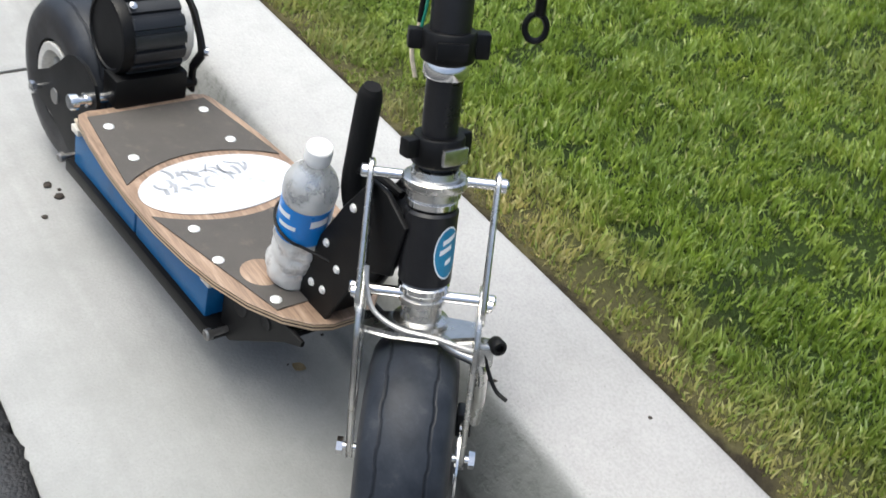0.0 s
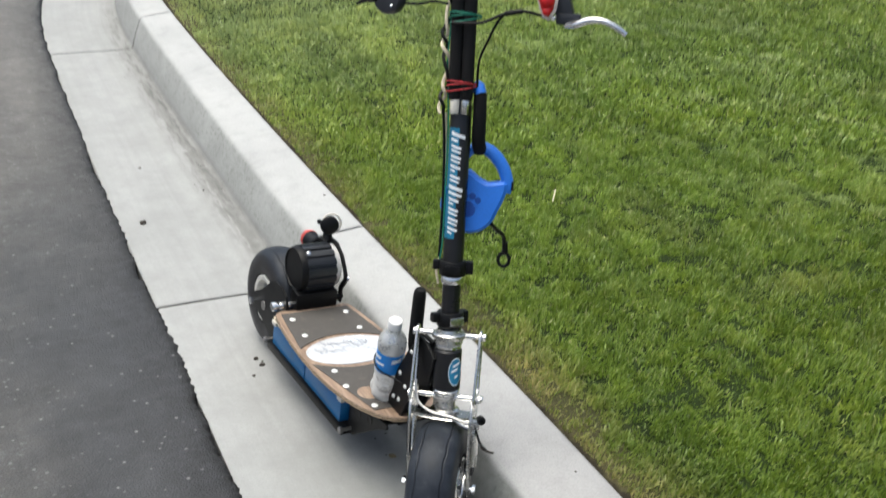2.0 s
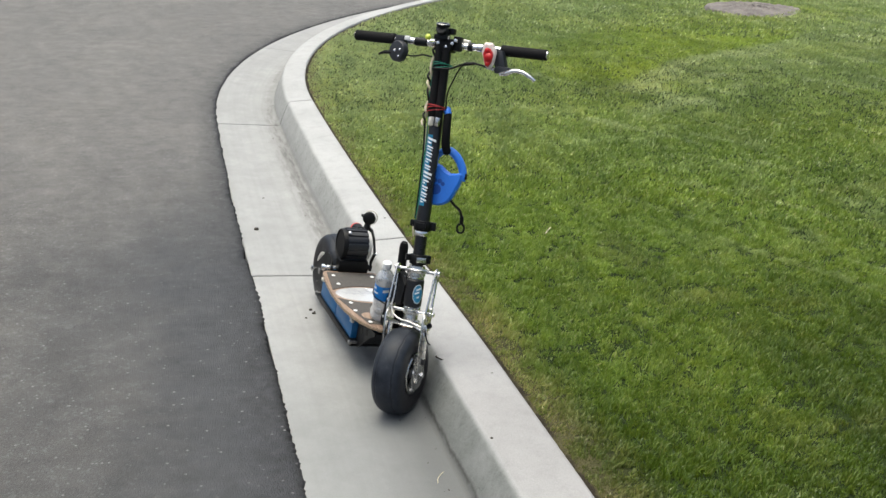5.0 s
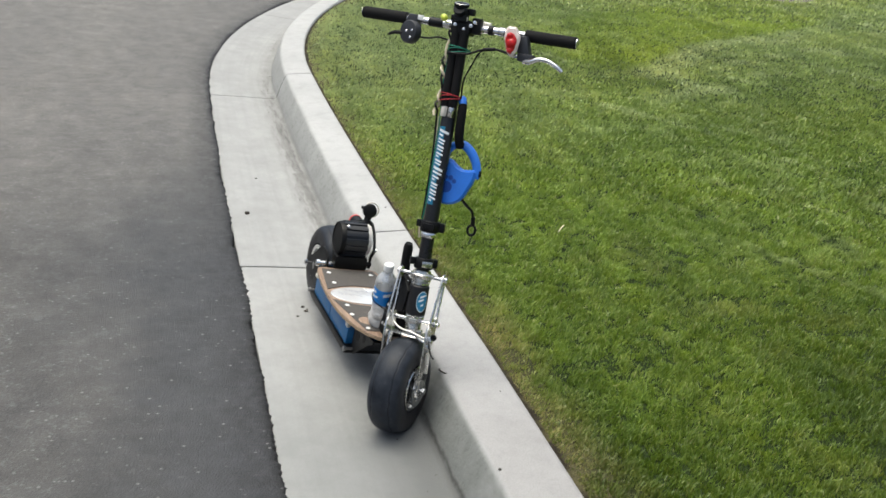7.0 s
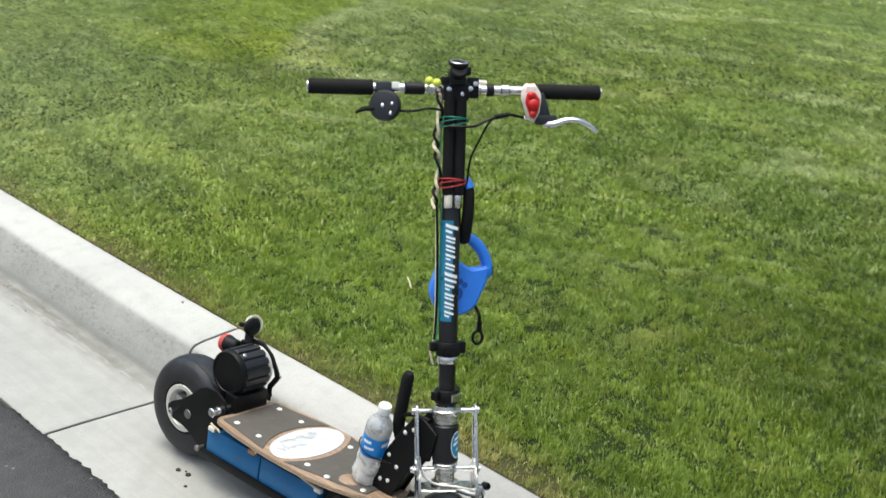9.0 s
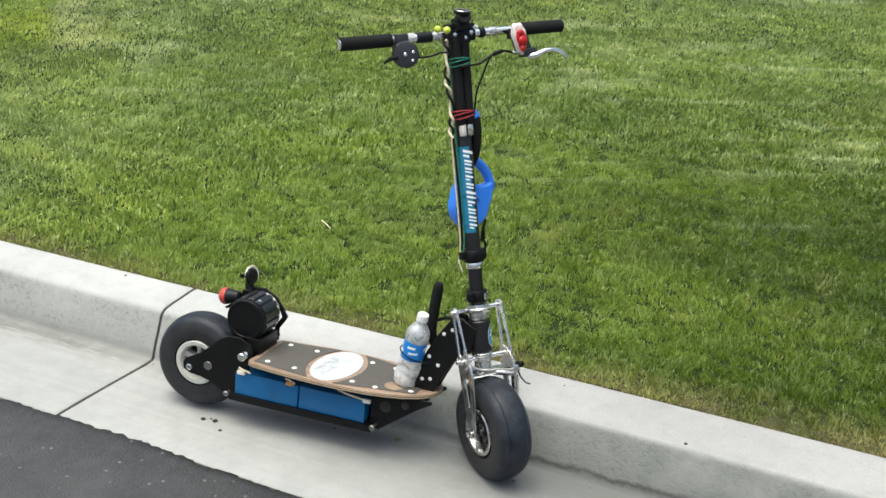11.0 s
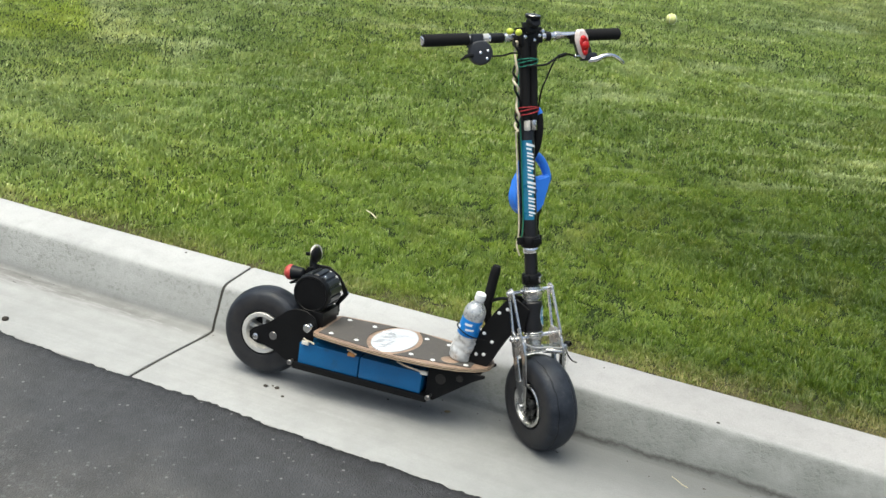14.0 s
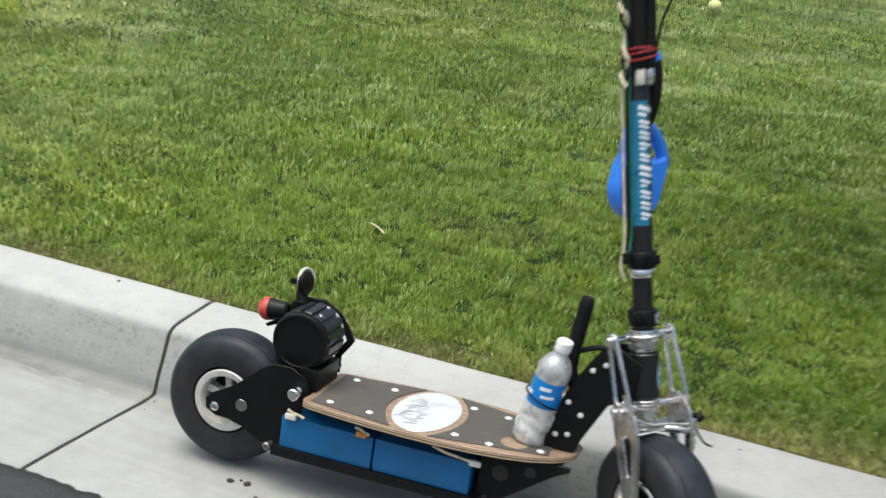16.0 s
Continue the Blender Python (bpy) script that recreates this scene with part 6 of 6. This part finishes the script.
    part("throttle_cable", hose(bmesh.new(), [c + Vector((0, 0.024, -0.010)), c + Vector((0.010, 0.060, -0.010)), c + Vector((0.016, 0.090, -0.004)), (0.030, -0.030, 0.978)], 0.0026, 7), BLACK, scooter, "black throttle cable", FRONT)

    # brake lever on the other side
    bm = block(bmesh.new(), (0.012, 0.182, 0.990), (0.036, 0.034, 0.056), 0.008, Matrix.Translation((0.012, 0.182, 0.990)) @ pose(0, 0, 0, 18, 0, 0) @ Matrix.Translation((-0.012, -0.182, -0.990)))
    block(bm, (0.020, 0.196, 0.962), (0.026, 0.046, 0.022), 0.006)
    body = part("brake_lever_body", bm, CONTROL, bar, "dark grey brake lever body", FRONT)
    bm = hose(bmesh.new(), [(0.024, 0.192, 0.952), (0.034, 0.214, 0.954), (0.040, 0.236, 0.962), (0.042, 0.262, 0.962), (0.040, 0.286, 0.952), (0.036, 0.304, 0.940)], 0.0075, 12, 6, (0.0075, 0.0085, 0.007, 0.006, 0.0058, 0.0048))
    part("brake_lever", bm, CHROME, body, "curved bright brake lever", FRONT)
    part("cable_adjuster", rod(bmesh.new(), (0.022, 0.172, 0.962), (0.026, 0.146, 0.966), 0.0052, n=12), CHROME, body, "", FRONT)
    bm = hose(bmesh.new(), [(0.026, 0.148, 0.966), (0.036, 0.110, 0.972), (0.044, 0.080, 0.966), (0.048, 0.050, 0.952), (0.050, 0.030, 0.946), (0.042, -0.020, 0.944)], 0.0030, 7)
    part("brake_cable", bm, BLACK, scooter, "black brake cable", FRONT)
    bm = hose(bmesh.new(), [(0.040, 0.092, 0.972), (0.040, 0.070, 0.955), (0.034, 0.050, 0.915), (0.026, 0.034, 0.875), (0.012, 0.030, 0.820), (0.006, 0.026, 0.790)], 0.0024, 7)
    part("brake_cable", bm, BLACK, scooter, "black brake cable", FRONT)
    part("cable_joint", rod(bmesh.new(), (0.036, 0.112, 0.972), (0.044, 0.080, 0.966), 0.0052, n=10), BLACK, scooter, "", FRONT)

    # clip-on red light with a pale shell
    t = Matrix.Translation((0.050, 0.158, 0.996)) @ pose(0, 0, 0, 8, 0, 4) @ Matrix(((0, 0, 1, 0), (1, 0, 0, 0), (0, 1, 0, 0), (0, 0, 0, 1)))
    oval = []
    for a in np.linspace(0, math.tau, 40, endpoint=False):
        k = 1 + 0.05 * math.sin(3 * a + 0.6) + 0.035 * math.sin(7 * a)
        oval.append((0.0205 * k * math.cos(a) * (1 + 0.14 * math.sin(a)), 0.004 + 0.0400 * k * math.sin(a)))
    light = part("bar_light", slab(bmesh.new(), oval, -0.012, 0.005, t, 0.006), SHELL, bar, "cracked pink-white shell of the red clip-on light", FRONT)
    inner = [(x * 0.72 - 0.001, y * 0.68 - 0.005) for x, y in oval]
    part("lens", slab(bmesh.new(), inner, 0.004, 0.012, t, 0.004), RED, light, "red lens", FRONT)
    for x, y, r, h in ((0.0, -0.003, 0.0135, 0.018), (-0.003, 0.017, 0.0085, 0.016), (-0.003, -0.022, 0.0080, 0.015)):
        dome = [(0.009, 0), (0.009, r)] + [(0.009 + (h - 0.009) * math.sin(q), r * math.cos(q)) for q in np.linspace(0.2, 1.5, 6)] + [(h, 0)]
        part("lens_bulge", lathe(bmesh.new(), t @ Vector((x, y, 0)), t.to_3x3() @ Vector((0, 0, 1)), dome, 20), RED, light, "", FRONT)
    part("light_clip", block(bmesh.new(), (0.018, 0.160, 1.012), (0.050, 0.016, 0.026), 0.004), BLACK, light, "", FRONT)


build_handlebar()


# ---- the dog leash that hangs from the stem ----
def build_leash():
    m = SCOOTER @ FRONT @ Matrix.Translation((-0.040, 0.023, 0.590))
    leash = thing("dog_leash", "blue retractable dog leash hanging from the scooter stem", "leash", m)
    t = pose(0, 0, 0, 0, 0, 6) @ Matrix(((0, 0, 1, 0), (1, 0, 0, 0), (0, 1, 0, 0), (0, 0, 0, 1)))  # outline in y and z, thickness along x
    out = []
    for a in np.linspace(radians(150), radians(345), 24):
        out.append((-0.004 + 0.057 * math.cos(a), -0.004 + 0.056 * math.sin(a)))
    out += [(0.064, 0.010), (0.070, 0.030), (0.071, 0.044), (0.064, 0.050), (0.048, 0.046), (0.030, 0.044), (0.014, 0.052), (-0.004, 0.066), (-0.022, 0.070), (-0.034, 0.060), (-0.048, 0.042)]
    part("case", slab(bmesh.new(), out, -0.017, 0.017, t, 0.006), BLUE, leash, "rounded blue plastic case")
    part("handle", hose(bmesh.new(), [t @ Vector(p) for p in ((-0.026, 0.062, 0), (-0.022, 0.088, 0), (-0.004, 0.108, 0), (0.020, 0.112, 0), (0.044, 0.096, 0), (0.062, 0.070, 0), (0.070, 0.042, 0), (0.068, 0.026, 0))], 0.011, 14, 6, (0.011, 0.0095, 0.0105, 0.0125, 0.0130, 0.0125, 0.012, 0.010)), BLUE, leash, "blue hand loop")
    part("brake_button", block(bmesh.new(), t @ Vector((0.076, 0.040, 0)), (0.016, 0.012, 0.018), 0.003), BLACK, leash, "black brake button")
    # plain print on the case: a round blot and four dots
    for y, z, r in ((-0.006, -0.010, 0.016), (-0.024, 0.010, 0.0062), (-0.012, 0.017, 0.0068), (0.003, 0.017, 0.0068), (0.014, 0.009, 0.0062)):
        part("print_spot", lathe(bmesh.new(), t @ Vector((y, z, 0.0168)), t.to_3x3() @ Vector((0, 0, 1)), [(0, r), (0.0008, r), (0.0010, r * 0.8), (0.0010, 0)], 20), DARKBLUE, leash)
    part("cord", hose(bmesh.new(), [t @ Vector(p) for p in ((0.042, -0.040, 0), (0.054, -0.055, -0.016), (0.066, -0.070, -0.040), (0.071, -0.090, -0.052))], 0.0042, 8), BLACK, leash, "short black cord")
    clip = part("snap_clip", rod(bmesh.new(), t @ Vector((0.071, -0.086, -0.052)), t @ Vector((0.072, -0.112, -0.058)), 0.0062, n=12), BLACK, leash, "black snap hook")
    ring = [t @ Vector((0.070 + 0.0115 * math.cos(a), -0.126 + 0.0145 * math.sin(a), -0.061)) for a in np.linspace(1.2, 1.2 + math.tau, 16)]
    part("hook_ring", hose(bmesh.new(), ring, 0.0036, 7, 3), BLACK, clip)
    # strap loop that holds it to the stem
    up = [(0.030, 0.007, 0.232), (0.044, 0.013, 0.220), (0.042, 0.014, 0.175), (0.028, 0.012, 0.132), (0.006, 0.012, 0.108)]
    strap = part("strap", hose(bmesh.new(), up, 0.0125, 10, 6, (0.010, 0.0125, 0.013, 0.0135, 0.0135)), FOAM, leash, "black padded strap")
    part("strap_end", hose(bmesh.new(), [(0.028, 0.003, 0.230), (0.042, 0.009, 0.236), (0.048, 0.015, 0.222)], 0.011, 10), BLUE, strap, "blue strap end")


build_leash()


# ---- the water bottle on the deck ----
def build_bottle():
    foot = BODY @ Vector((0.618, -0.020, 0.1965))
    m = SCOOTER @ Matrix.Translation(foot) @ pose(0, 0, 0, 6, 11.5, 4) @ Matrix.Diagonal((0.95, 0.95, 1.05, 1))
    bottle = thing("water_bottle", "clear plastic water bottle with blue label on the deck", "bottle", m)
    outer = [(0.000, 0.000), (0.003, 0.012), (0.000, 0.022), (0.000, 0.027), (0.004, 0.0315)]
    for i in range(18):
        h = 0.008 + 0.074 * i / 17
        outer.append((h, 0.0325 - (0.0008 if i % 3 == 1 else 0.0) - 0.0015 * math.exp(-((h - 0.055) / 0.02) ** 2)))
    outer += [(0.084, 0.0300), (0.086, 0.0305), (0.128, 0.0305), (0.131, 0.0322), (0.140, 0.0332), (0.150, 0.0326), (0.159, 0.0292), (0.167, 0.0235), (0.174, 0.0175), (0.180, 0.0140), (0.183, 0.0130), (0.186, 0.0130)]
    shell = outer + [(h, max(0.0, r - 0.0007)) for h, r in outer[::-1][:-1]] + [(0.0008, 0.0)]
    bm = lathe(bmesh.new(), (0, 0, 0), (0, 0, 1), shell, 48)
    for v in bm.verts:
        k = max(0.0, min(1.0, v.co.z / 0.012)) * max(0.0, min(1.0, (0.080 - v.co.z) / 0.010))
        r = math.hypot(v.co.x, v.co.y)
        if k and r > 0.02:
            dent = 1 - k * (-0.03 + 0.18 * noise.noise(Vector((v.co.x * 42, v.co.y * 42, v.co.z * 60 + 3))) + 0.07 * noise.noise(v.co * 130))
            v.co.x *= dent
            v.co.y *= dent
    part("bottle_body", bm, CLEAR, bottle, "clear plastic body crumpled in its lower half")
    label = part("label", lathe(bmesh.new(), (0, 0, 0.0800), (0, 0, 1), [(0, 0.0322), (0, 0.0328), (0.049, 0.0322), (0.049, 0.0316)], 40), LABEL, bottle, "blue wrap label with white print")
    for a0, a1, z0, z1 in ((-1.9, -1.2, 0.112, 0.119), (-1.7, -0.9, 0.098, 0.104), (-0.4, 0.3, 0.110, 0.120), (2.0, 3.0, 0.105, 0.116), (-2.9, -2.3, 0.094, 0.101)):
        bm = bmesh.new()
        rows = [[bm.verts.new((0.0329 * math.cos(t), 0.0329 * math.sin(t), z + 0.004 * (t - a0))) for t in np.linspace(a0, a1, 8)] for z in (z0, z1)]
        for i in range(7):
            bm.faces.new((rows[0][i], rows[0][i + 1], rows[1][i + 1], rows[1][i]))
        part("print_bar", bm, INK, label)
    cap = [(0, 0.0), (0, 0.0150)]
    for i in range(2):
        cap += [(0.002 + 0.008 * i, 0.0160), (0.006 + 0.008 * i, 0.0160)]
    cap += [(0.0185, 0.0155), (0.0200, 0.0140), (0.0200, 0)]
    bm = lathe(bmesh.new(), (0, 0, 0.184), (0, 0, 1), cap, 36)
    part("cap", bm, WHITE, bottle, "white screw cap")


build_bottle()
# thin black cord from the neck plate that holds the bottle
_cord = []
for _a in np.linspace(radians(20), radians(330), 20):
    _cord.append((0.6355 + 0.0335 * math.cos(_a), -0.029 + 0.0335 * math.sin(_a), 0.286 - 0.014 * math.cos(_a)))
part("bottle_cord", hose(bmesh.new(), [(0.690, -0.022, 0.282)] + _cord + [(0.692, -0.027, 0.268)], 0.0018, 6, 2), BLACK, scooter, "thin black cord round the bottle", BODY)


# ---- small things on the ground ----
def ground_z(x, y):
    d = float(across(np.array([x]), np.array([y]))[0])
    if d > 0.62:
        return float(lawn_height(np.array([x]), np.array([y]))[0])
    pts = [(a, b) for a, b in PROFILE if b > -0.1]
    return float(np.interp(d, [a for a, b in pts], [b for a, b in pts]))


def pebble(name, x, y, r, material, label, category, seed, flat=0.6):
    rng = random.Random(seed)
    bm = bmesh.new()
    bmesh.ops.create_icosphere(bm, subdivisions=2, radius=r)
    for v in bm.verts:
        k = 1 + 0.35 * noise.noise(v.co * (1.6 / r) + Vector((seed, 0, 0)))
        v.co = Vector((v.co.x * k * (1 + 0.4 * rng.random() * 0.3), v.co.y * k, v.co.z * k * flat))
    ob = new(name, finish(bm, name, material, 60))
    ob.location = (x, y, ground_z(x, y) + r * flat * 0.72)
    return tagged(ob, label, category)


pebble("pebble", -0.838, -0.297, 0.011, LITTER, "dark pebble lying in the gutter", "pebble", 3)
for i, (x, y, r) in enumerate(((0.074, -0.124, 0.007), (0.108, -0.114, 0.0075), (0.152, -0.146, 0.005), (0.090, -0.110, 0.0035))):
    tagged(pebble("dirt_crumb", x, y, r, LITTER, "dark crumb of dirt in the gutter", "dirt", 10 + i, 0.4), group="dirt crumbs in the gutter")
for i, (x, y, r) in enumerate(((-1.309, -0.249, 0.005), (0.95, 0.37, 0.0025), (-0.55, 0.24, 0.004), (1.328, 0.284, 0.0045))):
    tagged(pebble("dirt_crumb", x, y, r, LITTER, "tiny dark crumb on the concrete", "dirt", 30 + i, 0.4), group="dirt crumbs in the gutter")


def twig(name, pts, r, material, label, category):
    bm = hose(bmesh.new(), pts, r, 6, 6)
    ob = new(name, finish(bm, name, material))
    return tagged(ob, label, category)


z = ground_z(0.80, 0.23) + 0.003
twig("twig", [(0.784, 0.226, z), (0.798, 0.222, z + 0.004), (0.812, 0.232, z + 0.003), (0.826, 0.250, z)], 0.0022, LITTER, "thin dark bent twig on the curb top", "twig")
z = float(lawn_height(np.array([-0.17]), np.array([0.86]))[0]) + 0.050
twig("straw", [(-0.226, 0.881, z), (-0.192, 0.861, z + 0.003), (-0.158, 0.840, z - 0.001)], 0.0022, STRAW, "pale dry straw lying on the grass", "straw")
z = ground_z(1.28, 0.15) + 0.0015
twig("straw", [(1.256, 0.166, z), (1.275, 0.153, z + 0.003), (1.292, 0.143, z + 0.002), (1.312, 0.139, z)], 0.0009, STRAW, "pale dry straw lying in the muddy gutter", "straw")


def dry_leaf(x, y, turn, size):
    bm = bmesh.new()
    rows = []
    for i in range(9):
        t = i / 8
        w = size * 0.34 * math.sin(math.pi * t) ** 0.8 + 0.0003
        up = 0.004 + 0.010 * (t - 0.5) ** 2
        rows.append([bm.verts.new(((t - 0.5) * size, s * w, up + 0.25 * w * abs(s) + dz)) for dz in (0, -0.0008) for s in (-1, 0, 1)])
    for a, b in zip(rows, rows[1:]):
        for j in (0, 1, 3, 4):
            bm.faces.new((a[j], a[j + 1], b[j + 1], b[j]))
        for j, k in ((0, 3), (2, 5)):
            bm.faces.new((a[j], a[k], b[k], b[j]))
    ob = new("dry_leaf", finish(bm, "dry_leaf", DRYLEAF))
    ob.matrix_world = pose(x, y, ground_z(x, y) - 0.001, 0, 0, turn)
    return tagged(ob, "small curled dry leaf in the gutter", "leaf")


dry_leaf(0.584, 0.086, 40, 0.021)


def gutter_silt():
    """Dark crumbs of washed-in dirt along the flow line."""
    rng = random.Random(21)
    bm = bmesh.new()
    for i in range(230):
        s = rng.uniform(-5.5, 2.2)
        if noise.noise((s * 1.6, 8, 2)) < 0.02 and rng.random() < 0.85:
            continue
        d = rng.gauss(0.365, 0.03)
        if not 0.27 < d < 0.405:
            continue
        p = curb_point(s, d)
        r = rng.uniform(0.0009, 0.0022) * (1.6 if rng.random() < 0.06 else 1)
        c = Vector((p.x, p.y, ground_z(p.x, p.y) + r * 0.2))
        ax = Vector((rng.uniform(1, 2.6) * r, r, r * 0.5))
        t = Matrix.Translation(c) @ pose(0, 0, 0, 0, 0, rng.uniform(0, 180)) @ Matrix.Diagonal((*ax, 1))
        bmesh.ops.create_icosphere(bm, subdivisions=1, radius=1.0, matrix=t)
    return bm


silt = new("gutter_dirt", finish(gutter_silt(), "gutter_dirt", LITTER, 60))
tagged(silt, "fine dark dirt washed along the gutter line", "dirt", kind="stuff")


# ---- things far out on the lawn ----
def build_ball():
    x, y, r = -0.263, 4.417, 0.033
    z = float(lawn_height(np.array([x]), np.array([y]))[0]) + 0.028 + r
    ball = thing("tennis_ball", "yellow-green felt tennis ball lying on the lawn", "ball", Matrix.Translation((x, y, z)))
    bm = bmesh.new()
    bmesh.ops.create_uvsphere(bm, u_segments=28, v_segments=16, radius=r)
    for v in bm.verts:
        v.co *= 1 + 0.012 * noise.noise(v.co * 220)
    part("felt", bm, FELT, ball)
    seam = []
    for i in range(49):
        a = i * math.tau / 48
        v = Vector((math.cos(a) + 0.35 * math.cos(3 * a), math.sin(a) - 0.35 * math.sin(3 * a), 0.95 * math.sin(2 * a))).normalized()
        seam.append(v * (r + 0.0002))
    part("seam", hose(bmesh.new(), seam, 0.0014, 5, 2), WHITE, ball, "pale curved seam")


build_ball()


def build_bed():
    x, y = -5.80, 4.36
    z = float(lawn_height(np.array([x]), np.array([y]))[0])
    rng = random.Random(5)
    bm = bmesh.new()
    mid = bm.verts.new((x, y, z + 0.036))
    rows = []
    for k in range(1, 15):
        rr = 0.46 * k / 14
        rows.append([bm.verts.new((x + rr * math.cos(a) * (1 + 0.06 * math.sin(3 * a + k * 0.6)), y + rr * math.sin(a) * (1 + 0.06 * math.sin(3 * a + k * 0.6)), z + (0.026 + 0.022 * rng.random() - 0.024 * (k / 13) ** 4 if k < 14 else -0.03))) for a in np.linspace(0, math.tau, 64, endpoint=False)])
    for i in range(64):
        bm.faces.new((mid, rows[0][i], rows[0][(i + 1) % 64]))
        for a, b in zip(rows, rows[1:]):
            bm.faces.new((a[i], b[i], b[(i + 1) % 64], a[(i + 1) % 64]))
    tagged(new("mulch_bed", finish(bm, "mulch_bed", MULCH, 25)), "round bed of grey-brown bark mulch in the lawn", "mulch")


build_bed()
